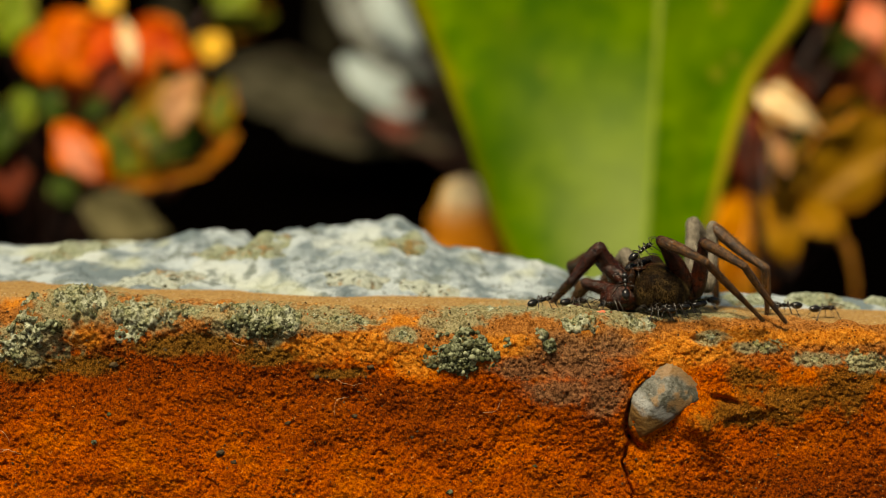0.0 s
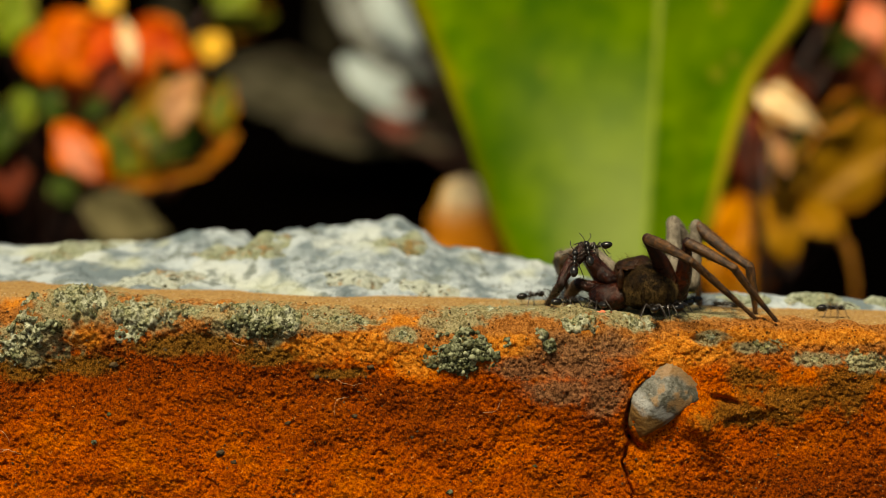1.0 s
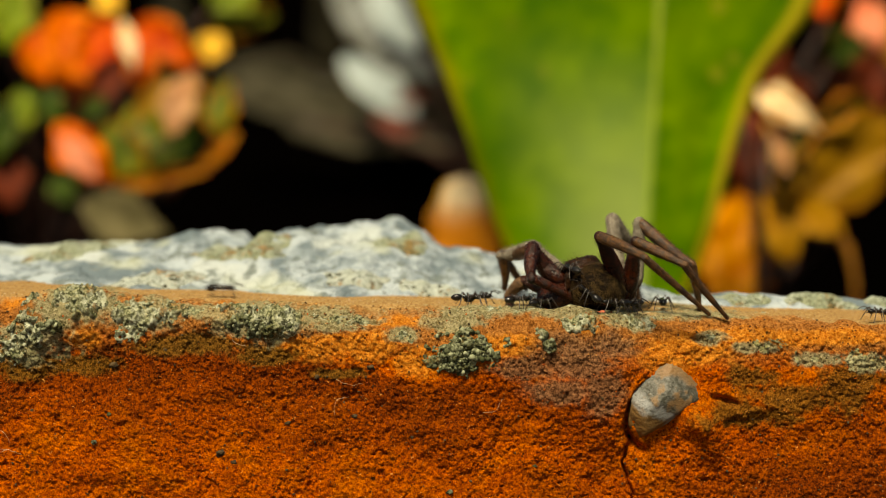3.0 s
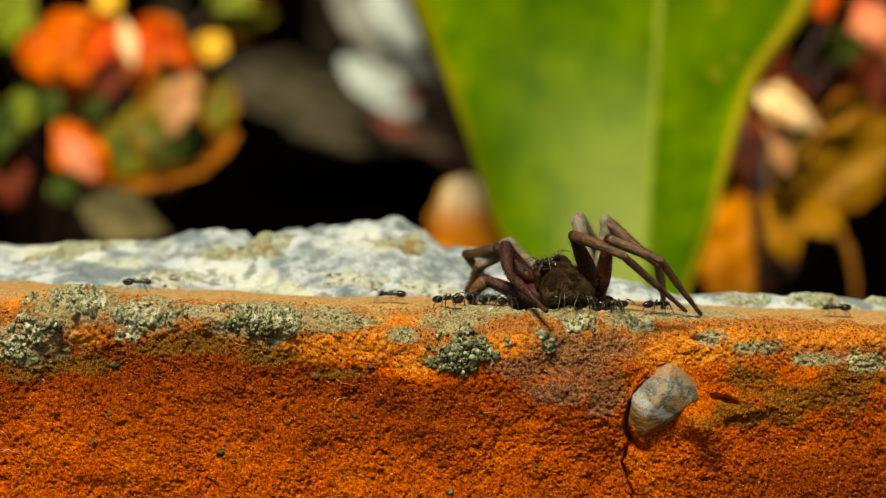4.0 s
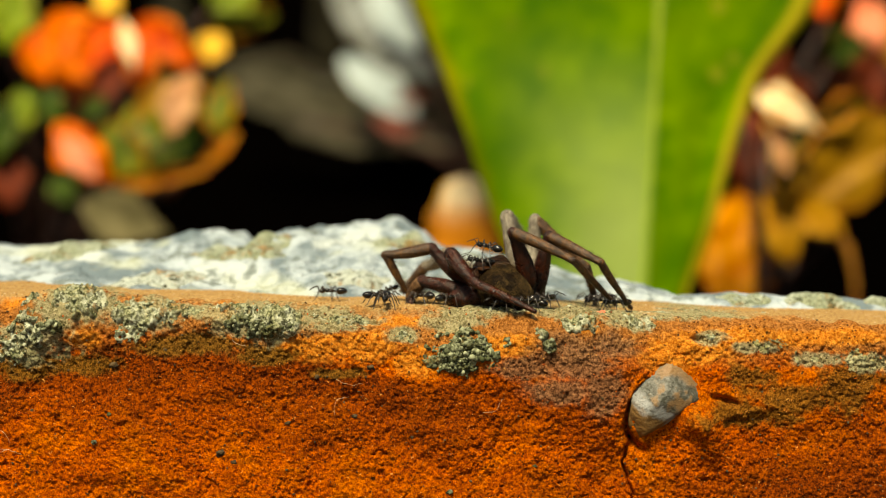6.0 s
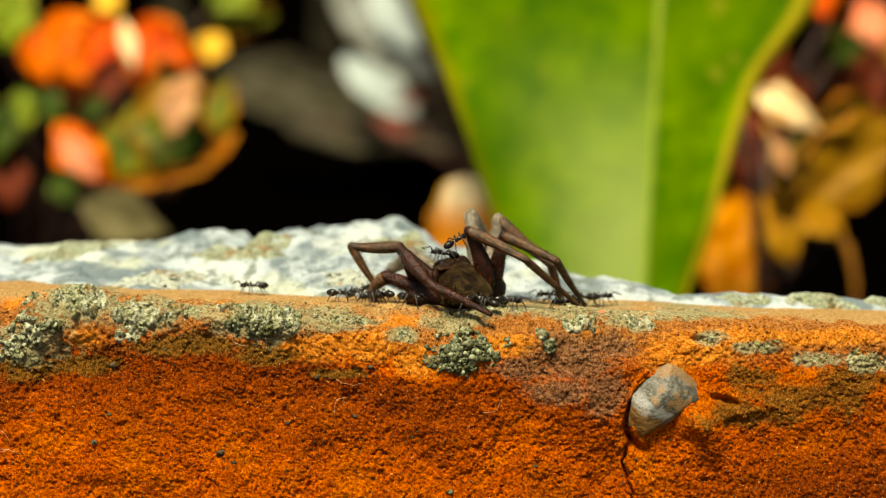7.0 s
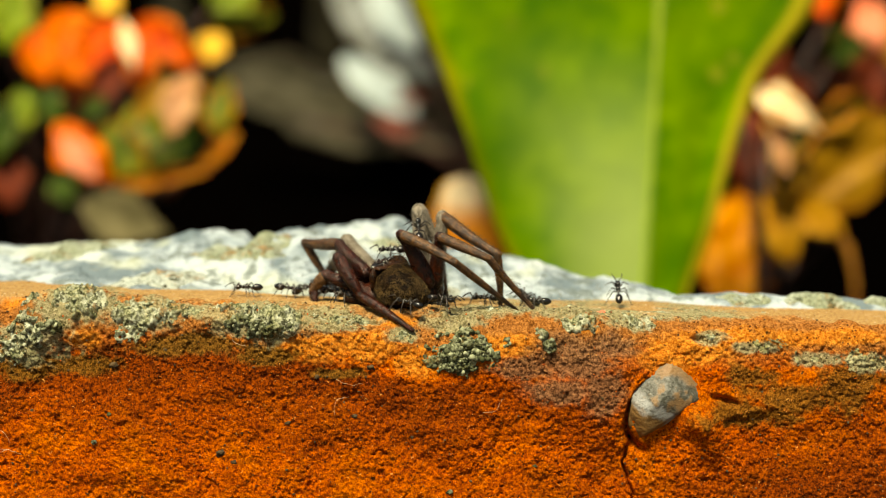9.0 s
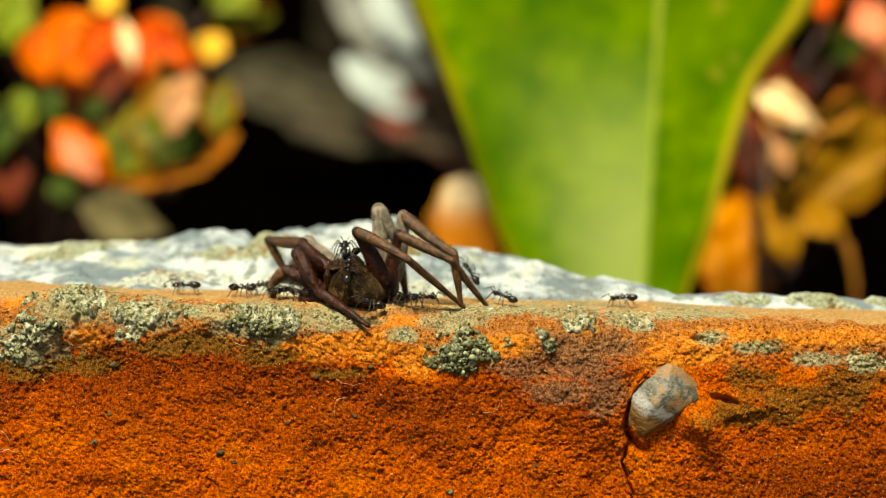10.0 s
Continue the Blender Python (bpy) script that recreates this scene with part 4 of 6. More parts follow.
plant("flowering_plant", "plant with orange-red petals and olive curled leaves in the soil bed", "plant", (-92, 213.1, -30.8), [
    ("petal", "broad orange petal", (-77.0, 192.7, 21.9), (-15, -14, 10), 22.4, 17.9, ORANGE_LEAF, dict(fold=0.35, cup=0.4, ruffle=0.24, sharp=0.7)),
    ("petal", "orange petal", (-68.3, 188.6, 21.3), (-12, -14, 5), 19.9, 14.2, RED_LEAF, dict(fold=0.35, cup=0.4, ruffle=0.22, sharp=0.7)),
    ("petal", "orange petal with folded edge", (-82.3, 185.8, 23.5), (-12, -10, 20), 13.4, 8.2, ORANGE_LEAF, dict(fold=0.5, cup=0.3, ruffle=0.2, sharp=0.8)),
    ("petal", "red-orange petal", (-62.8, 184.6, 21.8), (-12, -4, -10), 17.3, 8.7, RED_LEAF, dict(fold=0.4, cup=0.5, ruffle=0.2, sharp=0.7)),
    # thin pale strip added as the highlight streak on the orange petals
    ("petal", "pale peach strip for a highlight streak on the petals", (-62.6, 180.0, 26.3), (-10, -12, 10), 12.5, 3.4, PEACH_LEAF, dict(fold=0.3, ruffle=0.12)),
    ("petal", "narrow red-orange petal", (-51.5, 191.1, 27.4), (-10, -50, 10), 18.1, 7.4, RED_LEAF, dict(fold=0.4, ruffle=0.14, sharp=0.6)),
    ("petal", "deep red petal", (-71.7, 182.5, 20.0), (-10, 34, 10), 12.5, 7.2, DARK_RED, dict(fold=0.3, ruffle=0.16, sharp=0.7)),
    ("petal", "deep red petal", (-81.6, 189.4, 19.5), (-10, 62, 10), 11.6, 5.9, DARK_RED, dict(fold=0.3, ruffle=0.16)),
    ("leaf", "olive curled leaf with orange rim", (-55.4, 176.8, 1.2), (-14, -19, 10), 23.7, 21.7, OLIVE_LEAF, dict(fold=0.4, cup=0.5, ruffle=0.2, sharp=0.7)),
    ("leaf", "olive curled leaf", (-61.2, 171.8, 1.5), (-14, -14, 25), 17.3, 10.7, OLIVE_LEAF, dict(fold=0.5, cup=0.5, ruffle=0.22, sharp=0.7)),
    ("leaf", "dark green leaf", (-45.8, 174.3, 7.6), (-10, -56, -10), 15.3, 9.1, MOSS_LEAF, dict(fold=0.4, ruffle=0.16, sharp=0.7)),
    ("leaf", "olive-brown leaf", (-45.1, 181.8, 12.0), (-10, -11, -20), 15.0, 7.5, OLIVE_LEAF, dict(fold=0.4, ruffle=0.18, sharp=0.8)),
    ("petal", "tan petal edge", (-61.2, 170.0, 14.9), (-10, 31, 15), 14.5, 3.8, OCHRE_LEAF, dict(fold=0.4, ruffle=0.16, sharp=0.7)),
    ("petal", "pale peach petal", (-53.0, 167.9, 13.2), (-10, 8, -12), 14.5, 9.0, BLUSH, dict(fold=0.4, cup=0.4, ruffle=0.16, sharp=0.7)),
    ("leaf", "golden upturned leaf rim", (-48.8, 165.1, 5.1), (-14, 44, 0), 13.1, 3.2, RIM_LEAF, dict(fold=0.5, bend=-0.1, ruffle=0.22, sharp=0.6)),
    ("leaf", "orange upturned leaf rim", (-44.7, 163.3, 7.4), (14, -104, 0), 12.8, 3.5, RIM_LEAF, dict(fold=0.5, bend=-0.1, ruffle=0.22, sharp=0.6)),
    ("leaf", "golden upturned leaf rim", (-52.5, 161.0, 4.5), (-14, -88, 0), 10.6, 3.0, RIM_LEAF, dict(fold=0.5, bend=-0.1, ruffle=0.22, sharp=0.6)),
    ("petal", "orange petal", (-65.6, 169.0, 3.8), (-10, -43, 10), 18.4, 11.7, ORANGE_LEAF, dict(fold=0.4, cup=0.5, ruffle=0.18, sharp=0.75)),
    ("petal", "pink fleshy petal", (-67.1, 164.1, 4.8), (-10, -39, 10), 13.0, 6.4, PINK_LEAF, dict(fold=0.5, cup=0.5, thick=1.6, ruffle=0.14, sharp=0.7)),
    ("leaf", "dark green leaf", (-77.6, 180.0, 14.3), (-14, -24, 20), 10.4, 6.0, MOSS_LEAF, dict(fold=0.4, bend=0.1, ruffle=0.2, sharp=0.7)),
    ("leaf", "green leaf", (-88.8, 182.7, 10.8), (-14, 13, 20), 13.5, 7.2, LIME_LEAF, dict(fold=0.4, bend=0.1, ruffle=0.2, sharp=0.8)),
    ("leaf", "dark green leaf", (-91.4, 179.3, 7.4), (-14, 10, -10), 13.3, 7.2, MOSS_LEAF, dict(fold=0.4, bend=0.1, ruffle=0.2, sharp=0.8)),
    ("petal", "dark red petal", (-87.9, 178.5, -1.8), (-10, -3, 10), 12.3, 9.8, DARK_RED, dict(fold=0.5, cup=0.5, ruffle=0.16, sharp=0.8)),
    ("leaf", "dark green leaf", (-76.8, 182.6, -1.4), (-10, -27, 10), 7.9, 5.8, MOSS_LEAF, dict(fold=0.4, ruffle=0.16)),
    ("leaf", "dark green leaf", (-72.5, 178.1, 16.0), (-10, 35, 10), 7.1, 4.7, MOSS_LEAF, dict(fold=0.4, ruffle=0.16)),
    ("leaf", "bright yellow leaf", (-51.8, 207.3, 28.6), (-12, 11, 0), 8.3, 7.5, YELLOW_LEAF, dict(fold=0.3, cup=0.3, ruffle=0.14, sharp=0.7)),
    ("leaf", "yellow leaf", (-71.5, 208.3, 39.4), (-12, -36, 0), 8.7, 6.9, YELLOW_LEAF, dict(fold=0.3, ruffle=0.14)),
    ("leaf", "olive green leaf", (-54.4, 218.2, 38.2), (-12, 81, 0), 17.2, 9.6, OLIVE_LEAF, dict(fold=0.3, bend=0.1, ruffle=0.18, sharp=0.7)),
    ("leaf", "yellow-green leaf", (-52.8, 216.4, 40.6), (-12, 53, 0), 13.0, 10.2, LIME_LEAF, dict(fold=0.3, bend=0.1, ruffle=0.18)),
    ("leaf", "brown leaf", (-62.4, 219.8, 33.1), (-12, 0, 0), 14.5, 9.0, SHADED_LEAF, dict(fold=0.3, bend=0.1, ruffle=0.18)),
    ("leaf", "lime green leaf", (-94.4, 202.5, 31.2), (-12, 2, 0), 16.3, 11.7, LIME_LEAF, dict(fold=0.3, bend=0.1, ruffle=0.2, sharp=0.8)),
])
leaf("fallen_leaf", "dull olive-brown fallen leaf on the dark soil", "leaf", (-50.3, 150.2, -4.6), (-30, -76, 0), 22, 10, leaf_material("grey_olive_fallen_leaf", (0.10, 0.085, 0.035), (0.20, 0.17, 0.08), (0.12, 0.09, 0.04), (0.16, 0.13, 0.06), 0.94, 0.7), fold=0.2, bend=-0.1, belly=0.6, seed=5)

plant("withered_plant", "withered plant with grey drooping leaves in the soil bed", "plant", (20, 318.7, -6), [
    ("leaf", "broad grey-brown withered leaf", (6.0, 320.9, 8.5), (0, -73, 0), 78.0, 22.0, GREY_LEAF, dict(fold=0.15, bend=0.03, sharp=0.7, ruffle=0.1)),
    ("leaf", "withered leaf with the gap's black shade put into its colour", (4.4, 329.3, 0.8), (0, -36, 0), 71.7, 28.9, SHADED_LEAF, dict(fold=0.15, bend=0.03, sharp=0.7, ruffle=0.12)),
    ("leaf", "grey leaf edge", (-42.7, 308.5, 15.3), (0, -63, 0), 27.2, 5.0, GREY_LEAF, dict(fold=0.2, sharp=0.6, ruffle=0.12)),
    ("leaf", "whitish withered leaf", (-7.8, 302.5, 15.3), (-6, -48, 0), 31.3, 12.0, WHITE_LEAF, dict(fold=0.2, sharp=0.6, ruffle=0.16)),
    ("leaf", "whitish withered leaf", (-2.3, 313.6, 27.5), (-6, -48, 0), 46.5, 13.1, ASH_LEAF, dict(fold=0.2, sharp=0.6, ruffle=0.16)),
    ("leaf", "whitish withered leaf", (-7.1, 310.3, 35.5), (-6, -38, 0), 26.7, 9.7, WHITE_LEAF, dict(fold=0.2, sharp=0.6, ruffle=0.16)),
    ("petal", "reddish withered bract", (-6.2, 298.2, 12.2), (0, -72, 0), 15.0, 6.3, BRACT, dict(fold=0.3, bend=0.1, ruffle=0.16)),
    ("petal", "reddish withered bract", (-6.2, 299.2, 23.2), (0, -108, 0), 7.5, 5.7, BRACT, dict(fold=0.3, bend=0.1, ruffle=0.16)),
], 1.6)
leaf("dry_leaf", "peach and orange dry curled leaf", "leaf", (2.5, 120.3, -24.7), (-6, 2, -10), 32.5, 15.5, CURL_LEAF, belly=0.62, fold=0.35, cup=0.6, bend=-0.05, sharp=0.42, ruffle=0.08, seed=8)

plant("dead_shrub", "dead shrub with golden and orange leaves on a dark stem", "plant", (64, 166.1, -28.7), [
    ("leaf", "orange dead leaf", (52.7, 146.8, -19.6), (-25, 6, -5), 26.0, 14.6, leaf_material("amber_dead_leaf", (0.50, 0.125, 0.002), (0.74, 0.30, 0.009), (0.34, 0.09, 0.005), (0.66, 0.32, 0.02), 0.9, 0.5), dict(fold=0.25, bend=0.05, sharp=0.7, ruffle=0.2)),
    ("leaf", "dark red-brown dead leaf", (58.7, 160.8, 1.5), (-12, 2, 25), 26.7, 8.1, DARK_RED, dict(fold=0.4, sharp=0.7, ruffle=0.2)),
    ("leaf", "broad golden-brown dead leaf", (63.9, 154.3, 0.0), (-14, 56, -5), 32.4, 14.6, OCHRE_LEAF, dict(fold=0.2, bend=-0.04, sharp=0.65, ruffle=0.16)),
    ("leaf", "golden dead leaf", (73.8, 147.2, -4.5), (-10, -65, -5), 18.6, 8.3, GOLD_LEAF, dict(fold=0.3, sharp=0.7, ruffle=0.18)),
    ("leaf", "golden dead leaf", (63.6, 147.7, -10.3), (-10, -11, 10), 14.0, 8.3, GOLD_LEAF, dict(fold=0.3, sharp=0.7, ruffle=0.18)),
    ("leaf", "golden-brown dead leaf", (61.2, 149.7, 1.1), (-12, 30, -10), 12.9, 7.8, OCHRE_LEAF, dict(fold=0.4, sharp=0.8, ruffle=0.18)),
    ("petal", "peach dry petal", (68.6, 143.8, 13.6), (-14, -50, 0), 16.2, 7.8, PEACH_LEAF, dict(fold=0.2, cup=0.3, ruffle=0.3, sharp=0.9, belly=0.62)),
    ("petal", "pinkish tan dry petal", (62.0, 145.1, 6.5), (-8, -6, 10), 13.6, 5.4, BLUSH, dict(fold=0.4, cup=0.3, ruffle=0.2, sharp=0.65)),
    ("leaf", "dark green leaf", (68.2, 167.6, 10.6), (-10, 69, 10), 15.7, 6.9, MOSS_LEAF, dict(fold=0.4, bend=0.05, ruffle=0.2, sharp=0.7)),
    ("leaf", "olive-brown leaf", (76.2, 178.1, 16.0), (-10, 72, 10), 13.4, 8.0, OLIVE_LEAF, dict(fold=0.4, bend=0.05, ruffle=0.2, sharp=0.7)),
    ("leaf", "red-brown leaf", (80.5, 186.3, 17.7), (-10, 52, 10), 18.2, 11.1, DARK_RED, dict(fold=0.3, bend=0.05, ruffle=0.2, sharp=0.7)),
    ("leaf", "dark green leaf", (82.0, 193.2, 28.4), (-10, 50, 10), 9.5, 8.4, MOSS_LEAF, dict(fold=0.4, bend=0.05, ruffle=0.2)),
    ("petal", "salmon-pink petal", (93.9, 197.5, 31.0), (-10, -18, 0), 13.5, 9.5, PINK_LEAF, dict(fold=0.3, cup=0.4, ruffle=0.2, sharp=0.8)),
    ("petal", "orange-tan petal", (98.1, 199.2, 27.4), (-10, -17, 0), 12.9, 9.7, GOLD_LEAF, dict(fold=0.3, cup=0.4, ruffle=0.2, sharp=0.8)),
    ("petal", "red-orange petal", (82.9, 200.1, 38.1), (-10, -19, -6), 9.4, 9.1, RED_LEAF, dict(fold=0.4, cup=0.4, ruffle=0.2, sharp=0.8)),
    ("leaf", "dark red leaf", (70.9, 188.4, 18.9), (-10, -17, 10), 16.3, 8.9, DARK_RED, dict(fold=0.4, bend=0.05, ruffle=0.2, sharp=0.7)),
    ("leaf", "dark red leaf", (75.5, 180.4, 18.9), (-10, -49, 10), 10.8, 5.3, DARK_RED, dict(fold=0.4, bend=0.05, ruffle=0.2, sharp=0.7)),
])


def dark_stem():
    v, f = tube([(57, 139.2, -26.3), (57.2, 140.6, -10.4), (56.2, 141.8, 2.6), (54, 143.9, 15.4), (51, 147.1, 29.2), (46, 151.7, 46.9)], [1.3, 1.1, 1.0, 0.9, 0.8, 0.7])
    return tagged(new("stem", mesh_of("stem", v, f, STEM)), "thin dark reddish-brown plant stem rising from the soil", "stem")


dark_stem()


def dry_stalk():
    v, f = tube([(69.3, 152.3, -3.8), (73.3, 152.2, -4.6), (75.6, 151.9, -7.5), (76.9, 151.5, -12.8), (77.3, 151.0, -18.6), (77.3, 150.4, -24.4)], [1.3, 1.15, 0.85, 0.55, 0.45, 0.45])
    return tagged(new("dry_stalk", mesh_of("dry_stalk", v, f, DRY_STALK)), "arching golden-red dry stalk bent over to the soil", "stalk")


dry_stalk()


# ---- creatures ----
ANT_BLACK = plain_material("glossy_black_chitin", (0.004, 0.0035, 0.003), (0.010, 0.008, 0.006), 0.25, 0.22, 0.45, 0.02)
ANT_LIMB = plain_material("dark_brown_chitin", (0.006, 0.004, 0.003), (0.022, 0.013, 0.008), 0.3, 0.4, 0.5, 0.01)


def leg_material(name, dark, mid, light, rough, sheen=0.3):
    """Dry leg skin: streaks along the joint (z), blotches, a dusting of fine down."""
    n = Nodes(name)
    stretched = n.add("ShaderNodeVectorMath")
    stretched.operation = "MULTIPLY"
    n.put(stretched.inputs[0], n.where)
    n.put(stretched.inputs[1], (1.0, 1.0, 0.18))
    streak = n.noise(0.22, 4, 0.65, stretched.outputs[0])
    blotch, fine = n.noise(1.3, 4, 0.6), n.noise(0.12, 3, 0.7)
    c = n.mix(n.ramp(n.math("ADD", n.math("MULTIPLY", streak, 0.45), n.math("MULTIPLY", n.noise(0.5, 4, 0.7), 0.55)), 0.38, 0.62), dark, mid)
    c = n.mix(n.ramp(blotch, 0.42, 0.66), c, dark)
    c = n.mix(n.ramp(fine, 0.58, 0.74, 0, 0.7), c, light)
    n.bump((streak, 0.09), (fine, 0.07), (blotch, 0.2))
    return n.done(c, n.ramp(blotch, 0.3, 0.7, rough, rough + 0.25), sheen)


SPIDER_LEG = leg_material("brown_spider_leg", (0.012, 0.004, 0.001), (0.130, 0.055, 0.013), (0.42, 0.25, 0.09), 0.26, 0.42)
SPIDER_DARK = leg_material("dark_red_brown_spider_leg", (0.004, 0.001, 0.0005), (0.055, 0.010, 0.002), (0.17, 0.042, 0.009), 0.2, 0.26)
SPIDER_PALE = leg_material("greyish_downy_spider_leg", (0.085, 0.070, 0.050), (0.26, 0.225, 0.17), (0.52, 0.48, 0.40), 0.5)
SPIDER_TAN = leg_material("tan_spider_palp", (0.05, 0.022, 0.008), (0.20, 0.105, 0.042), (0.36, 0.23, 0.12), 0.35)
SPIDER_BODY = leg_material("dark_furry_spider_skin", (0.002, 0.001, 0.0005), (0.016, 0.007, 0.002), (0.07, 0.036, 0.011), 0.4, 0.06)
SPIDER_SHELL = leg_material("torn_brown_spider_shell", (0.004, 0.0015, 0.0007), (0.040, 0.013, 0.0035), (0.20, 0.10, 0.035), 0.25, 0.14)
SPIDER_HAIR = plain_material("tawny_hair", (0.010, 0.005, 0.002), (0.14, 0.085, 0.028), 0.9, 0.5, 0.15)
SHELL_V, SHELL_F = ball(3)


def egg(radii, at=(0, 0, 0), rough=0.0, size=1.0, seed=0, taper=0.0):
    """An ellipsoid in mm; taper narrows it towards +x."""
    v = SHELL_V * np.array(radii)
    if taper:
        k = 1 - taper * SHELL_V[:, 0]
        v[:, 1] *= k
        v[:, 2] *= k
    if rough:
        v = v * (1 + rough * lumps(v + 50, size, 3, 0.5, seed))[:, None]
    return v + np.array(at), SHELL_F


def hairs(points, normals, length, rng, droop=0.5, thick=0.022):
    """Fine tapering hairs standing on a skin."""
    verts, faces = [], []
    for p, nrm in zip(points, normals):
        d = Vector(nrm) + Vector((rng.uniform(-1, 1), rng.uniform(-1, 1), rng.uniform(-1, 1) - 0.2)) * droop
        d = d.normalized() * length * rng.uniform(0.5, 1.2)
        a = d.orthogonal().normalized() * thick
        b = d.cross(a).normalized() * thick
        p, k = Vector(p), len(verts)
        verts += [tuple(p + a), tuple(p - a * 0.5 + b), tuple(p - a * 0.5 - b), tuple(p + d)]
        faces += [(k, k + 1, k + 3), (k + 1, k + 2, k + 3), (k + 2, k, k + 3)]
    return np.array(verts), faces


def limb(length, r0, r1, swell=1.15, seed=0, bristles=0, bristle=0.5):
    """One joint of a leg, along +z from its hinge, with rounded ends and bristles (mm)."""
    rng = random.Random(seed)
    n = 12
    path = [(0, 0, -0.98 * r0), (0, 0, -0.86 * r0), (0, 0, -0.5 * r0)]
    radii = [0.12 * r0, 0.48 * r0, 0.80 * r0]
    for i in range(n + 1):
        t = i / n
        r = (r0 + (r1 - r0) * t) * (1 + (swell - 1) * math.sin(math.pi * min(t * 1.4, 1)) - 0.12 * math.exp(-((t - 0.86) / 0.07) ** 2))
        path.append((0.22 * r0 * math.sin(math.pi * t) * math.sin(seed) + 0.05 * r0 * math.sin(7 * t), 0.22 * r0 * math.sin(math.pi * t) * math.cos(seed), t * length))
        radii.append(r * (0.94 if i == 0 else 1))
    for rise, wide in ((0.5, 0.86), (0.86, 0.5), (0.99, 0.12)):
        path.append((0, 0, length + rise * r1))
        radii.append(wide * r1)
    v, f = tube(path, radii, 12)
    pieces = [(v, f)]
    if bristles:
        pts, nrm = [], []
        for _ in range(bristles):
            t, w = rng.uniform(0.05, 1.0), rng.uniform(0, 2 * math.pi)
            r = r0 + (r1 - r0) * t
            nrm.append((math.cos(w), math.sin(w), 0.7))
            pts.append((r * math.cos(w) * 0.95, r * math.sin(w) * 0.95, t * length))
        pieces.append(hairs(pts, nrm, bristle, rng, 0.4, 0.011))
    return joined(pieces)


def build_spider():
    root = new("spider")
    rng = random.Random(4)
    size, mid = np.array((2.6, 2.9, 2.2)), np.array((0.85, -0.4, -0.35))
    v, f = egg(size, mid, 0.06, 1.4, 3)
    v[:, 2] += 0.25 * np.exp(-((v[:, 0] - 0.3) / 0.9) ** 2)
    v[:, 2] = np.maximum(v[:, 2], -2.2 + 0.1 * lumps(v, 0.8, 2, 0.5, 2))
    part("abdomen", mesh_of("abdomen", v, f, SPIDER_BODY), root, "furry dark brown abdomen")
    pts, nrm = [], []
    while len(pts) < 12000:
        out = Vector((rng.gauss(0, 1), rng.gauss(0, 1), rng.gauss(0, 1))).normalized()
        if out.z < -0.6 or out.y > 0.5:
            continue
        down = Vector((0.25, -0.5, -1.0))
        lie = (down - out * down.dot(out)).normalized() + out * rng.uniform(0.05, 0.5)
        p = np.array(out) * size + mid
        p[2] += 0.25 * math.exp(-((p[0] - 0.3) / 0.9) ** 2)
        pts.append(tuple(p))
        nrm.append(tuple(lie))
    long_pts, long_nrm = [], []
    for _ in range(110):
        around, rise = rng.uniform(0, 2 * math.pi), rng.uniform(0.35, 1.0)
        wide = math.sqrt(1 - rise * rise)
        long_pts.append((2.1 * wide * math.cos(around), 2.0 + 2.2 * wide * math.sin(around), 0.85 + 1.5 * rise))
        long_nrm.append((0.8 * math.cos(around), 0.5 * math.sin(around), 0.9))
    hv, hf = joined([hairs(pts, nrm, 0.30, rng, 0.5, 0.0065), hairs(long_pts, long_nrm, 0.85, rng, 0.5, 0.013)])
    part("hair", mesh_of("hair", hv, hf, SPIDER_HAIR, False), root, "short tawny hairs")
    v, f = egg((2.3, 1.7, 1.3), (-2.3, 0.4, -1.1), 0.22, 0.9, 12)
    part("leg_base", mesh_of("leg_base", v, f, SPIDER_DARK), root)
    v, f = egg((1.5, 1.5, 1.5), (3.2, 0.8, -0.4), 0.22, 0.9, 14)
    part("leg_base", mesh_of("leg_base", v, f, SPIDER_DARK), root)
    v, f = egg((2.2, 2.4, 1.55), (0.0, 2.2, 0.85), 0.42, 1.1, 6)
    part("carapace", mesh_of("carapace", v, f, SPIDER_SHELL), root, "cracked reddish-brown carapace")
    flaps = [egg((1.1, 0.8, 0.28), (-1.0, -0.3, 1.55), 0.45, 0.6, 21), egg((0.9, 0.7, 0.30), (0.5, -0.2, 1.85), 0.45, 0.6, 23), egg((0.32, 0.5, 0.9), (-1.75, -0.9, 0.6), 0.4, 0.6, 25), egg((0.6, 0.5, 0.35), (1.7, -0.6, 1.45), 0.45, 0.5, 27)]
    part("torn_skin", mesh_of("torn_skin", *joined(flaps), SPIDER_SHELL), root, "torn reddish-brown skin over the abdomen")
    v, f = joined([egg((4.0, 2.0, 1.1), (0.1, 1.2, -0.9), 0.15, 1.0, 8)])
    part("underside", mesh_of("underside", v, f, SPIDER_DARK), root, "dark leg bases")
    legs = {}
    for key, (mats, lengths, radii) in SPIDER_LEGS.items():
        names = ("leg", "shin", "foot")
        made = []
        for i in range(3):
            m = limb(lengths[i], radii[i], radii[i + 1], 1.12, 7 * i + ord(key), 360 if i < 2 else 220, 0.38)
            ob = part(names[i], mesh_of(names[i], *m, mats[i]), root if i == 0 else made[0])
            made.append(ob)
        legs[key] = made
    return tagged(root, "dead brown spider with bent legs, dragged along the brick by ants", "spider"), legs


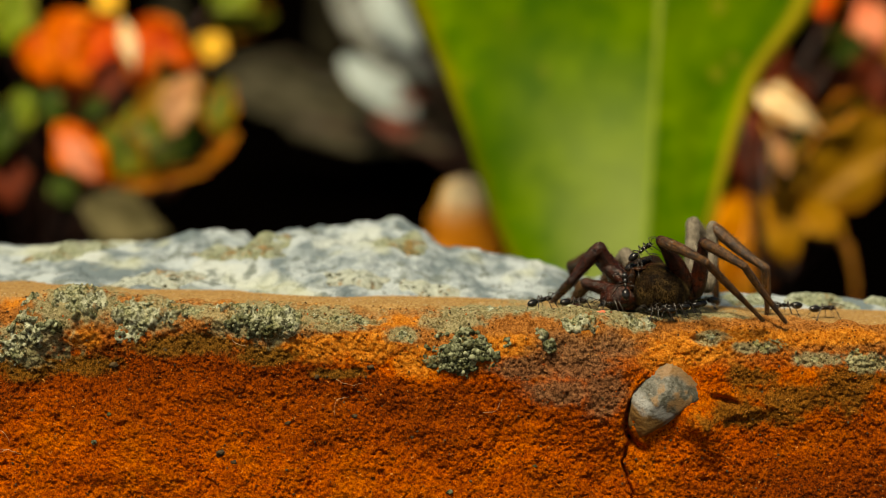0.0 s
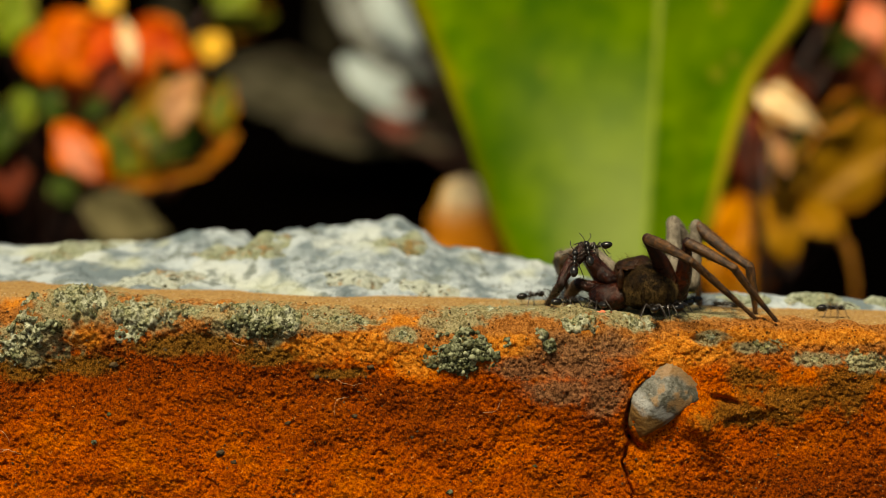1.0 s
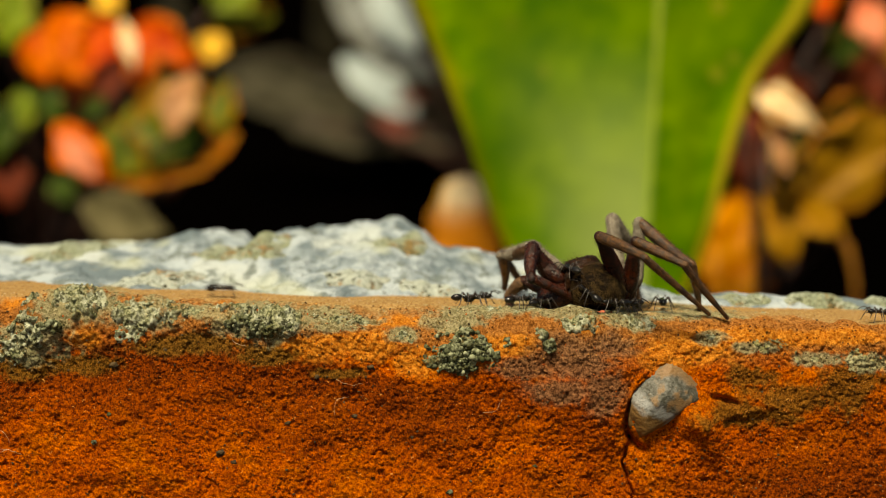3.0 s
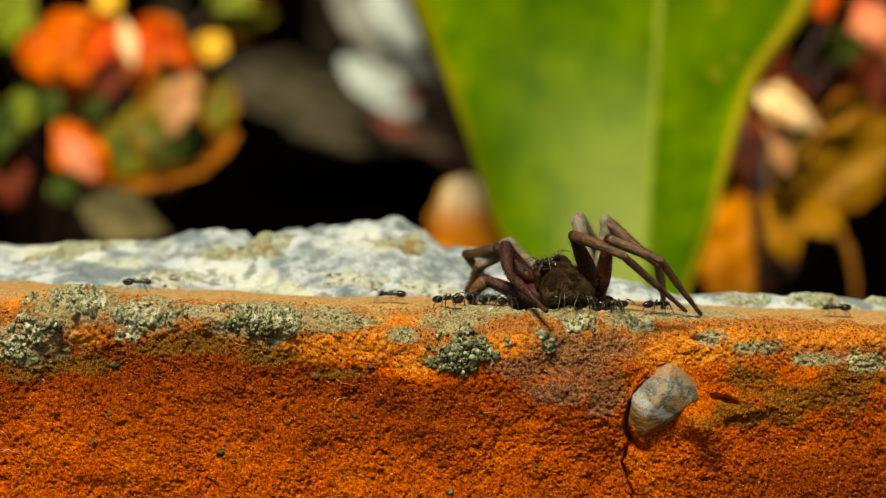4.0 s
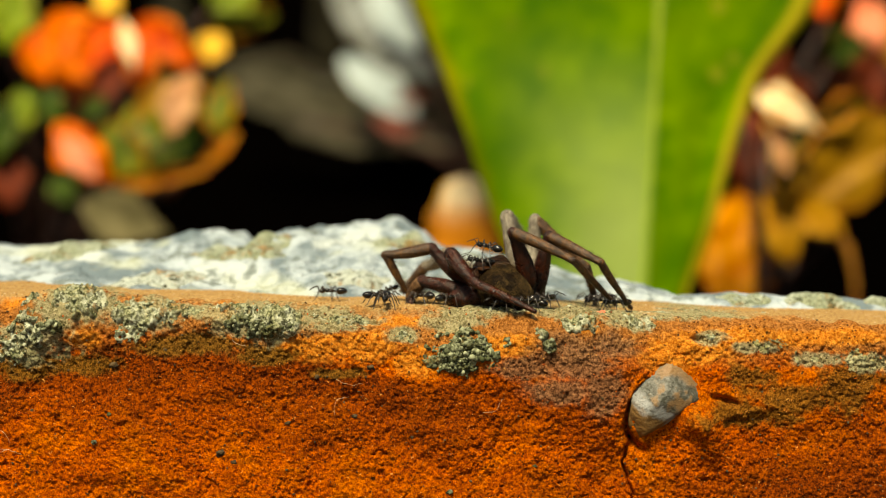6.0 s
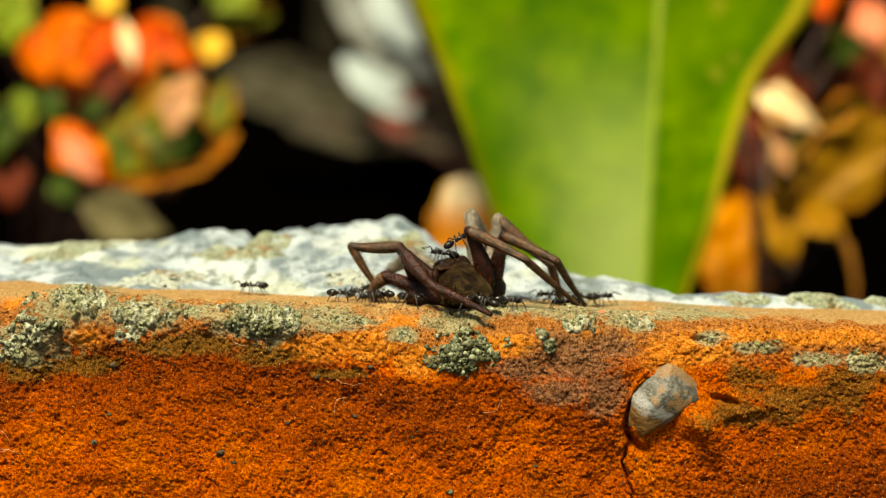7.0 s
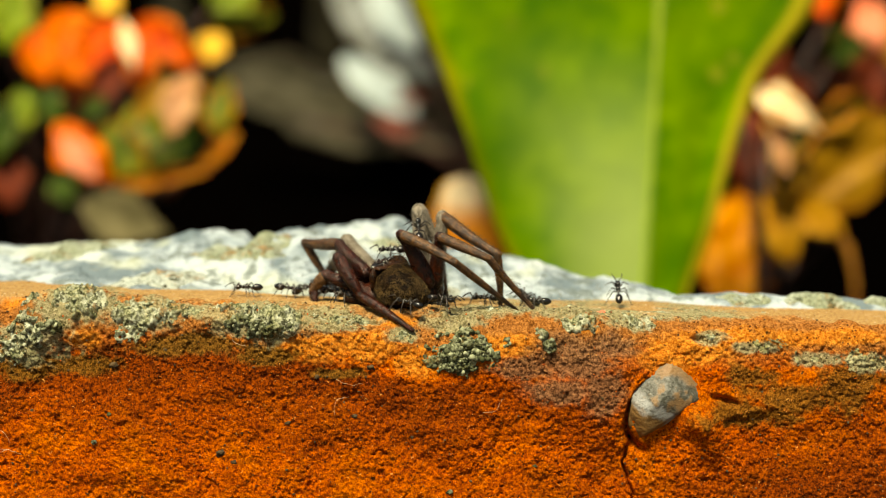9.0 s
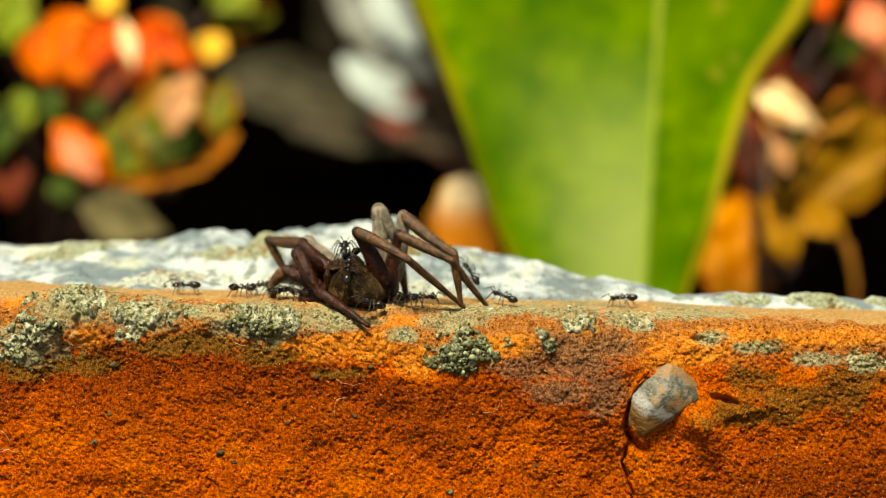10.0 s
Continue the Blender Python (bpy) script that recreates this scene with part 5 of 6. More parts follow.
def build_ant():
    """A worker ant, 2.7 mm long, facing +x, its feet at z = 0."""
    root = new("ant")
    k = 0.91
    z = 0.92
    v, f = egg((0.36, 0.30, 0.26), (1.12, 0, z + 0.02), 0, taper=0.15)
    head = part("head", mesh_of("head", v * k, f, ANT_BLACK), root)
    v, f = joined([egg((0.34, 0.21, 0.22), (0.52, 0, z + 0.06)), egg((0.28, 0.17, 0.17), (0.10, 0, z)), egg((0.16, 0.10, 0.10), (0.30, 0, z + 0.02))])
    part("thorax", mesh_of("thorax", v * k, f, ANT_BLACK), root)
    v, f = joined([egg((0.10, 0.09, 0.14), (-0.22, 0, z)), tube([(0.0, 0, z - 0.02), (-0.40, 0, z - 0.02)], [0.06, 0.05], 8)])
    part("waist", mesh_of("waist", v * k, f, ANT_BLACK), root)
    v, f = egg((0.60, 0.40, 0.37), (-0.92, 0, z + 0.02), 0, taper=-0.12)
    part("gaster", mesh_of("gaster", v * k, f, ANT_BLACK), root)
    for side in (-1, 1):
        v, f = tube([(1.36, 0.12 * side, z + 0.08), (1.55, 0.36 * side, z + 0.46), (1.62, 0.40 * side, z + 0.50), (2.02, 0.50 * side, z + 0.34), (2.34, 0.52 * side, z + 0.12)],
                    [0.042, 0.038, 0.040, 0.042, 0.046], 6)
        part("antenna", mesh_of("antenna", v * k, f, ANT_LIMB), root)
        v, f = tube([(1.40, 0.10 * side, z - 0.10), (1.56, 0.10 * side, z - 0.14), (1.64, 0.02 * side, z - 0.16)], [0.05, 0.04, 0.015], 6)
        part("jaw", mesh_of("jaw", v * k, f, ANT_LIMB), head)
        for hip, reach in ((0.62, 0.75), (0.36, -0.10), (0.12, -0.95)):
            a, b = reach * 0.45, 0.52
            path = [(0, 0.04 * side, 0), (a, b * side, 0.46), (a * 1.06, (b + 0.03) * side, 0.46), (reach * 0.95, 0.95 * side, -0.36),
                    (reach * 1.15, 1.08 * side, -0.76), (reach * 1.38, 1.18 * side, -0.86)]
            v, f = tube(path, [0.075, 0.070, 0.056, 0.048, 0.036, 0.026], 6)
            part("leg", mesh_of("leg", v * k, f, ANT_LIMB), root, m=pose(k * hip * MM, k * 0.10 * side * MM, k * (z - 0.06) * MM))
    return tagged(root, "glossy black ant on the brick", "ant", "ants round the spider")


# ---- the spider and the ants, and how they move ----
SPIDER_LEGS = {
    "C": ((SPIDER_DARK, SPIDER_DARK, SPIDER_DARK), (4.49, 4.07, 5.97), (0.92, 0.66, 0.46, 0.22)),
    "A": ((SPIDER_DARK, SPIDER_LEG, SPIDER_LEG), (4.24, 4.33, 4.51), (0.74, 0.54, 0.42, 0.25)),
    "B": ((SPIDER_PALE, SPIDER_PALE, SPIDER_LEG), (4.21, 3.24, 3.39), (0.80, 0.76, 0.55, 0.28)),
    "D": ((SPIDER_DARK, SPIDER_TAN, SPIDER_DARK), (3.98, 2.10, 1.17), (0.62, 0.6, 0.42, 0.25)),
    "E": ((SPIDER_DARK, SPIDER_LEG, SPIDER_LEG), (4.92, 6.16, 8.02), (0.84, 0.52, 0.36, 0.19)),
    "F": ((SPIDER_DARK, SPIDER_LEG, SPIDER_LEG), (4.71, 5.50, 6.34), (0.76, 0.50, 0.36, 0.2)),
    "G": ((SPIDER_PALE, SPIDER_PALE, SPIDER_LEG), (6.17, 3.51, 5.53), (0.72, 0.72, 0.5, 0.3)),
    "H": ((SPIDER_PALE, SPIDER_LEG, SPIDER_LEG), (5.69, 6.57, 4.74), (0.78, 0.58, 0.42, 0.24)),
}
spider, spider_legs = build_spider()
first_ant = build_ant()
ants = [first_ant] + [copy_thing(first_ant, pose(0, 0, 0)) for _ in range(15)]


def swing(made, rows):
    """Key the three joints of a spider's leg; rows: seconds, then hip, knee, ankle and tip in the spider's space (mm)."""
    keyed = [[], [], []]
    for t, *joints in rows:
        spots = [Vector(j) * MM for j in joints]
        turns = []
        for i in range(3):
            q = (spots[i + 1] - spots[i]).normalized().to_track_quat("Z", "Y")
            turns.append(Matrix.Translation(spots[i]) @ q.to_matrix().to_4x4())
        keyed[0].append((t, turns[0]))
        for i in (1, 2):
            keyed[i].append((t, turns[0].inverted() @ turns[i]))
    for ob, r in zip(made, keyed):
        walk(ob, r)


def march(ant, rows, pace):
    """Key an ant's way (seconds, place in mm, or None for its height on the brick, heading and pitch in degrees) and its tripod gait."""
    way = []
    for t, x, y, z, heading, pitch in rows:
        floor = ground_at(x, y) + 0.05
        z = floor if z is None or abs(z - floor) < 0.45 else max(z, floor)
        way.append((t, pose(x * MM, y * MM, z * MM, 0, pitch, heading)))
    walk(ant, way)
    limbs = [o for o in ant.children if o.name.startswith("leg")]
    for i, leg_ob in enumerate(limbs):
        rest = leg_ob.matrix_basis.copy()
        steps = []
        for k in range(81):
            t = k * 0.125
            w = math.sin(2 * math.pi * pace * t + math.pi * (i % 2) + pace * 9)
            steps.append((t, rest @ pose(0, 0, 0, 5 * math.cos(2 * math.pi * pace * t + math.pi * (i % 2)), 0, 15 * w)))
        walk(leg_ob, steps)


def motions():
    walk(spider, [
        (0, pose(0.01894, 0.00500, 0.00201)),
        (0.5, pose(0.01822, 0.00500, 0.00201)),
        (1, pose(0.01791, 0.00500, 0.00201)),
        (1.5, pose(0.01687, 0.00500, 0.00201)),
        (2, pose(0.01584, 0.00500, 0.00201)),
        (2.5, pose(0.01449, 0.00500, 0.00201)),
        (4, pose(0.01040, 0.00500, 0.00201)),
        (4.5, pose(0.00880, 0.00500, 0.00201)),
        (5, pose(0.00756, 0.00500, 0.00201)),
        (5.5, pose(0.00626, 0.00500, 0.00201)),
        (7, pose(0.00109, 0.00500, 0.00201)),
        (7.5, pose(-0.00098, 0.00500, 0.00201)),
        (8, pose(-0.00254, 0.00500, 0.00201)),
        (8.5, pose(-0.00321, 0.00500, 0.00201)),
        (9, pose(-0.00461, 0.00500, 0.00201)),
        (9.5, pose(-0.00673, 0.00500, 0.00201)),
        (10, pose(-0.00875, 0.00500, 0.00201)),
    ])
    swing(spider_legs["C"], [(0, (-1.83, 2.00, -0.49), (-4.49, 2.00, 3.20), (-7.09, 1.87, 0.05), (-8.95, 6.69, -2.93)),
                (2, (-2.40, 2.00, -0.22), (-5.10, 1.23, 3.27), (-6.41, -1.36, 0.41), (-6.20, 3.81, -2.57)),
                (4, (-1.95, 2.00, -0.22), (-4.61, 1.48, 3.35), (-4.22, -1.80, 0.97), (-1.50, -6.20, -1.45)),
                (5.5, (-1.85, 2.00, 0.04), (-4.15, -0.40, 3.05), (-2.16, -2.84, 0.47), (2.14, -5.20, -1.50)),
                (7, (-2.50, 2.00, -0.22), (-4.37, -0.86, 2.68), (-2.05, -3.16, 0.25), (3.11, -5.10, -2.04)),
                (8, (-1.61, 2.00, 0.20), (-4.09, -0.80, 2.67), (-2.25, -2.36, -0.61), (1.74, -5.71, -3.52)),
                (9, (-2.53, 2.00, 0.20), (-4.83, -1.05, 2.54), (-2.74, -2.09, -0.79), (1.90, -4.68, -3.51)),
                (10, (-1.95, 2.00, 0.83), (-4.43, -1.08, 2.96), (-2.41, -2.31, -0.36), (2.15, -5.07, -3.05))])
    swing(spider_legs["A"], [(0, (-2.22, 1.00, 0.41), (-4.85, 3.56, 2.53), (-6.66, 7.22, 1.11), (-5.33, 9.62, -2.47)),
                (2, (-2.50, 1.00, 0.41), (-4.93, 3.53, 2.80), (-7.10, 7.13, 1.77), (-5.31, 9.13, -1.85)),
                (4, (-2.27, 1.00, 0.57), (-5.36, 2.30, 3.18), (-8.20, 5.46, 2.36), (-5.82, 7.55, -0.84)),
                (5.5, (-2.82, 1.00, 0.41), (-5.95, 1.41, 3.25), (-10.00, 2.64, 2.35), (-8.07, 3.93, -1.51)),
                (7, (-2.23, 1.00, 0.57), (-5.23, 2.15, 3.35), (-9.58, 2.15, 3.35), (-7.18, 2.15, -0.50)),
                (8, (-1.58, 1.00, 0.94), (-4.53, 2.96, 3.28), (-6.97, 6.53, 3.18), (-4.71, 8.58, -0.13)),
                (9, (-2.63, 1.00, 1.09), (-5.13, 3.45, 3.50), (-8.54, 6.11, 3.38), (-6.16, 6.35, -0.44)),
                (10, (-1.88, 1.00, 1.46), (-4.44, 3.63, 3.59), (-7.91, 6.22, 3.64), (-5.63, 6.22, -0.42))])
    swing(spider_legs["B"], [(0, (-0.39, 3.00, 0.20), (-1.42, 6.58, 2.15), (-2.66, 9.00, 0.38), (-4.19, 9.92, -2.50)),
                (1, (-1.20, 3.00, 0.30), (-3.95, 5.00, 2.75), (-6.60, 6.40, 2.10), (-6.50, 7.60, -1.05)),
                (2.5, (-1.80, 3.00, 0.50), (-4.60, 4.90, 2.90), (-7.50, 6.20, 2.50), (-7.20, 6.80, -0.85)),
                (4, (-1.37, 3.00, 0.36), (-4.27, 3.39, 3.45), (-6.91, 3.39, 1.48), (-8.15, 5.18, -1.12)),
                (5.5, (-1.61, 3.00, 0.36), (-4.44, 5.15, 2.60), (-6.91, 6.98, 1.57), (-9.41, 6.98, -0.94)),
                (7, (-1.56, 3.00, 0.89), (-4.16, 5.99, 2.31), (-5.96, 8.18, 0.74), (-7.41, 10.06, -1.68)),
                (8, (-0.05, 3.00, 1.26), (-2.41, 5.74, 3.41), (-4.20, 7.16, 1.11), (-5.39, 8.90, -1.55)),
                (9, (-1.84, 3.00, 0.89), (-4.42, 4.92, 3.59), (-5.89, 6.52, 1.18), (-7.12, 8.24, -1.47)),
                (10, (-1.39, 3.00, 1.52), (-4.09, 5.61, 3.42), (-5.61, 7.28, 1.10), (-6.92, 9.27, -1.31))])
    swing(spider_legs["D"], [(0, (-2.06, 0.00, -1.04), (-5.75, 1.06, -0.01), (-6.63, 2.17, -1.57), (-6.49, 1.39, -2.42)),
                (2, (-2.06, 0.00, -1.04), (-4.87, 2.69, -0.19), (-6.05, 3.84, -1.50), (-5.98, 3.24, -2.50)),
                (4, (-3.10, 0.00, -1.04), (-6.42, 1.78, 0.22), (-7.83, 1.78, -1.36), (-7.58, 1.03, -2.22)),
                (5.5, (-3.10, 0.00, -0.52), (-6.73, 1.50, 0.10), (-7.89, 2.10, -1.56), (-7.67, 1.18, -2.23)),
                (7, (-2.95, 0.00, -0.52), (-6.42, 1.57, 0.61), (-7.76, 2.10, -0.92), (-7.58, 1.50, -1.91)),
                (8, (-2.85, 0.00, -0.52), (-5.49, 2.84, 0.37), (-6.89, 3.19, -1.16), (-6.64, 2.45, -2.02)),
                (9, (-2.59, 0.00, -0.52), (-6.18, 1.10, 0.77), (-7.44, 1.67, -0.82), (-7.18, 0.93, -1.68)),
                (10, (-2.59, 0.00, -0.16), (-5.87, 1.85, 1.11), (-7.25, 2.30, -0.42), (-7.03, 2.18, -1.57))])
    swing(spider_legs["E"], [(0, (2.95, -1.00, 0.37), (0.59, -2.82, 4.28), (3.80, -7.88, 2.84), (9.27, -5.46, -2.50)),
                (2, (2.45, -1.00, 0.37), (0.43, -2.57, 4.57), (3.51, -7.69, 3.07), (9.56, -6.35, -2.03)),
                (4, (3.01, -1.00, 0.47), (1.29, -2.75, 4.74), (5.34, -7.15, 3.27), (11.09, -4.67, -1.75)),
                (5.5, (3.04, -1.00, 0.47), (1.50, -2.45, 4.92), (6.77, -4.72, 2.69), (11.19, 0.41, -1.61)),
                (7, (2.92, -1.00, 0.47), (1.26, -1.66, 5.06), (6.22, -4.52, 2.77), (11.49, -0.78, -1.99)),
                (8, (3.51, -1.00, 0.37), (1.31, -1.52, 4.74), (5.72, -5.34, 2.75), (11.60, -2.44, -1.88)),
                (9, (3.12, -1.00, 0.47), (0.84, -1.79, 4.76), (5.65, -4.94, 2.56), (11.31, -1.71, -2.13)),
                (10, (3.15, -1.00, 0.63), (1.00, -1.65, 5.01), (5.66, -5.03, 2.82), (11.00, -1.66, -2.13))])
    swing(spider_legs["F"], [(0, (4.25, 0.00, -0.52), (4.65, -1.24, 4.00), (7.57, -5.57, 2.27), (11.40, -4.86, -2.73)),
                (2, (3.63, 0.00, -0.36), (3.96, -1.64, 4.03), (7.79, -5.08, 2.07), (11.93, -3.97, -2.60)),
                (4, (3.99, 0.00, -0.26), (4.67, -1.00, 4.29), (8.98, -3.98, 2.62), (12.78, -2.72, -2.30)),
                (5.5, (4.14, 0.00, 0.00), (4.98, -0.72, 4.57), (9.47, -3.03, 2.37), (12.79, -0.12, -2.17)),
                (7, (3.47, 0.00, 0.00), (4.46, -0.58, 4.56), (9.10, -2.70, 2.49), (11.99, 0.81, -1.93)),
                (8, (4.66, 0.00, -0.26), (5.40, -1.13, 4.25), (9.87, -3.89, 2.61), (12.17, -0.09, -1.92)),
                (9, (3.78, 0.00, 0.00), (4.30, -1.23, 4.51), (8.67, -4.12, 2.83), (12.77, -2.97, -1.86)),
                (10, (3.88, 0.00, 0.00), (4.67, -0.18, 4.63), (9.57, -1.26, 2.36), (13.13, 0.84, -2.45))])
    swing(spider_legs["G"], [(0, (4.63, 3.00, -0.07), (4.92, 6.27, 5.15), (7.07, 7.58, 2.71), (7.60, 7.58, -3.05)),
                (2, (3.50, 3.00, 0.20), (3.46, 6.38, 5.36), (5.66, 7.18, 2.75), (6.30, 7.36, -2.74)),
                (4, (3.39, 3.00, 0.46), (2.52, 6.24, 5.64), (4.38, 7.97, 3.22), (5.14, 7.97, -2.54)),
                (5.5, (2.77, 3.00, 0.46), (1.52, 5.77, 5.83), (3.30, 7.37, 3.28), (4.15, 7.37, -2.47)),
                (7, (2.40, 3.00, 0.46), (1.60, 5.71, 5.95), (3.31, 7.22, 3.29), (4.14, 7.22, -2.45)),
                (8, (4.02, 3.00, 0.46), (3.71, 5.11, 6.25), (5.55, 5.97, 3.39), (6.10, 5.97, -2.30)),
                (9, (2.92, 3.00, 0.46), (2.39, 3.38, 6.63), (4.13, 3.59, 3.59), (4.93, 4.34, -1.83)),
                (10, (3.25, 3.00, 0.46), (2.78, 3.37, 6.68), (4.57, 3.37, 3.61), (5.33, 4.17, -1.81))])
    swing(spider_legs["H"], [(0, (5.62, 2.00, -0.22), (6.41, 3.99, 5.05), (10.68, 0.47, 1.51), (11.00, 1.11, -3.17)),
                (2, (4.84, 2.00, 0.04), (5.49, 4.05, 5.31), (9.95, 0.82, 1.74), (10.98, 1.44, -2.85)),
                (4, (4.34, 2.00, 0.30), (4.91, 3.90, 5.64), (9.44, 1.07, 1.82), (10.28, 2.94, -2.46)),
                (5.5, (3.50, 2.00, 0.57), (3.95, 4.39, 5.71), (8.78, 3.43, 1.21), (9.81, 5.72, -2.81)),
                (7, (3.32, 2.00, 0.57), (4.11, 4.14, 5.78), (8.96, 2.46, 1.68), (10.10, 4.59, -2.40)),
                (8, (4.95, 2.00, 0.57), (5.39, 3.74, 5.97), (11.04, 3.10, 2.57), (11.70, 3.10, -2.21)),
                (9, (3.77, 2.00, 0.57), (4.55, 2.91, 6.13), (9.57, 0.26, 2.83), (9.93, 0.97, -1.84)),
                (10, (4.23, 2.00, 0.57), (5.08, 2.40, 6.22), (9.72, -0.88, 2.94), (10.40, -0.62, -1.75))])
    march(ants[0], [(0, 8.93, 4.45, -0.33, 35, -10), (0.5, 8.37, 5.95, -0.25, 24, -8), (1, 8.30, 8.70, -0.30, 12, -5),
                    (1.5, 7.35, 8.45, -0.26, 8, -10), (2, 6.41, 8.20, -0.23, 5, -14), (2.5, 4.87, 7.20, -0.17, -4, -12),
                    (4, 0.31, 3.20, 0.31, -30, -8), (4.5, -1.50, 3.20, 0.33, -12, -4), (5, -2.96, 3.70, 0.22, 7, 1),
                    (5.5, -4.45, 3.20, 0.33, 25, 5), (7, -9.48, 5.70, 0.35, -20, 0), (7.5, -11.21, 6.20, 0.41, -28, 4),
                    (8, -12.42, 6.70, 0.45, -35, 8), (8.5, -13.12, 7.20, 0.49, -25, 7), (9, -14.62, 8.20, 0.49, -15, 6),
                    (9.5, -16.73, 7.70, 0.57, -18, 3), (10, -18.73, 7.20, 0.65, -20, 0)], 1.30)
    march(ants[1], [(0, 11.95, 4.70, -0.35, 20, 0), (0.5, 11.37, 4.95, -0.35, 18, 0), (1, 11.17, 4.70, -0.30, 15, 0),
                    (1.5, 10.27, 4.70, -0.30, 12, 0), (2, 9.36, 4.70, -0.34, 10, 0), (2.5, 8.11, 5.20, -0.36, 20, 0),
                    (4, 4.19, 4.70, 0.06, 50, 0), (4.5, 2.59, 4.70, 0.08, 77, 2), (5, 1.33, 3.20, 0.28, 103, 3),
                    (5.5, 0.05, 4.45, 0.18, 130, 5), (7, -5.58, 5.95, 0.22, 145, 0), (7.5, -6.62, 5.95, 0.27, 185, 2),
                    (8, -7.17, 6.45, 0.27, 225, 5), (8.5, -8.32, 6.95, 0.29, 188, 2), (9, -10.22, 7.45, 0.37, 150, 0),
                    (9.5, -12.71, 6.70, 0.47, 195, 0), (10, -15.12, 6.45, 0.53, 240, 0)], 1.43)
    march(ants[2], [(0, 15.65, 4.00, -0.52, 190, 0), (0.5, 14.69, 3.75, -0.41, 150, 0), (1, 14.15, 3.50, -0.30, 110, 0),
                    (1.5, 12.90, 3.25, -0.19, 70, 0), (2, 11.65, 3.00, -0.08, 30, 0), (2.5, 10.23, 3.12, -0.10, 35, 0),
                    (4, 5.90, 3.50, -0.15, 50, 0), (4.5, 4.31, 3.67, -0.03, 53, 0), (5, 3.08, 3.83, 0.09, 57, 0),
                    (5.5, 1.80, 4.00, 0.20, 60, 0), (7, -3.04, 4.00, 0.10, -35, 0), (7.5, -5.04, 4.00, 0.18, 8, 0),
                    (8, -6.53, 4.00, 0.25, 50, 0), (8.5, -7.38, 4.00, 0.36, -5, 0), (9, -8.95, 4.00, 0.46, -60, 0),
                    (9.5, -11.10, 4.50, 0.50, -55, 0), (10, -13.16, 5.00, 0.55, -50, 0)], 1.56)
    march(ants[3], [(0, 20.85, 2.00, -0.41, 185, 0), (0.5, 20.36, 2.00, -0.41, 184, 0), (1, 20.27, 2.00, -0.41, 182, 0),
                    (1.5, 19.47, 2.00, -0.41, 181, 0), (2, 18.67, 2.00, -0.41, 180, 0), (2.5, 17.16, 1.88, -0.24, 186, -2),
                    (4, 12.58, 1.50, 0.26, 205, -8), (4.5, 11.83, 2.33, 0.26, 132, -5), (5, 11.42, 3.17, 0.26, 58, -3),
                    (5.5, 10.96, 4.00, 0.25, -15, 0), (7, 3.69, 1.50, 0.47, 150, -15), (7.5, 2.43, 1.75, 0.46, 95, -8),
                    (8, 1.67, 2.00, 0.45, 40, 0), (8.5, 1.04, 2.00, 0.43, 10, 2), (9, -0.30, 2.00, 0.40, -20, 5),
                    (9.5, -1.96, 2.50, 0.34, -28, 5), (10, -3.52, 3.00, 0.28, -35, 5)], 1.69)
    march(ants[4], [(0, 19.50, 1.40, -0.39, 180, 0), (0.5, 18.92, 1.40, -0.34, 135, 0), (1, 18.74, 1.40, -0.28, 90, 0),
                    (1.5, 17.86, 1.40, -0.23, 45, 0), (2, 16.97, 1.40, -0.18, 0, 0), (2.5, 16.56, 1.93, -0.17, 0, 0),
                    (4, 15.23, 3.50, -0.15, 0, 0), (4.5, 12.61, 2.73, -0.10, 0, 0), (5, 10.38, 1.97, -0.05, 0, 0),
                    (5.5, 8.12, 1.20, -0.00, 0, 0), (7, 5.75, 2.50, 0.14, 25, 8), (7.5, 1.75, 1.90, 0.21, 78, -6),
                    (8, -1.72, 1.30, 0.29, 130, -20), (8.5, -2.04, 1.30, 0.21, 140, -15), (9, -3.08, 1.30, 0.14, 150, -10),
                    (9.5, -4.79, 1.30, 0.11, 182, -12), (10, -6.41, 1.30, 0.08, 215, -15)], 1.82)
    march(ants[5], [(0, 24.57, 9.00, -0.91, 180, 0), (0.5, 23.63, 9.00, -0.87, 180, 0), (1, 23.11, 9.00, -0.83, 180, 0),
                    (1.5, 21.84, 9.00, -0.79, 180, 0), (2, 20.57, 9.00, -0.75, 180, 0), (2.5, 20.36, 8.25, -0.72, 140, 0),
                    (4, 19.40, 3.95, -0.40, 20, 0), (4.5, 18.26, 6.20, -0.58, 68, 0), (5, 17.33, 7.45, -0.60, 117, 0),
                    (5.5, 16.24, 7.95, -0.54, 165, 0), (7, 10.21, 9.45, -0.29, 180, 0), (7.5, 7.23, 8.70, -0.26, 180, 0),
                    (8, 4.82, 8.00, -0.35, 180, 0), (8.5, 4.76, 7.00, -0.25, 178, 0), (9, 3.96, 5.70, -0.09, 175, 0),
                    (9.5, 0.95, 3.20, 0.24, 88, 0), (10, -1.90, 3.45, 0.36, 0, 0)], 1.95)
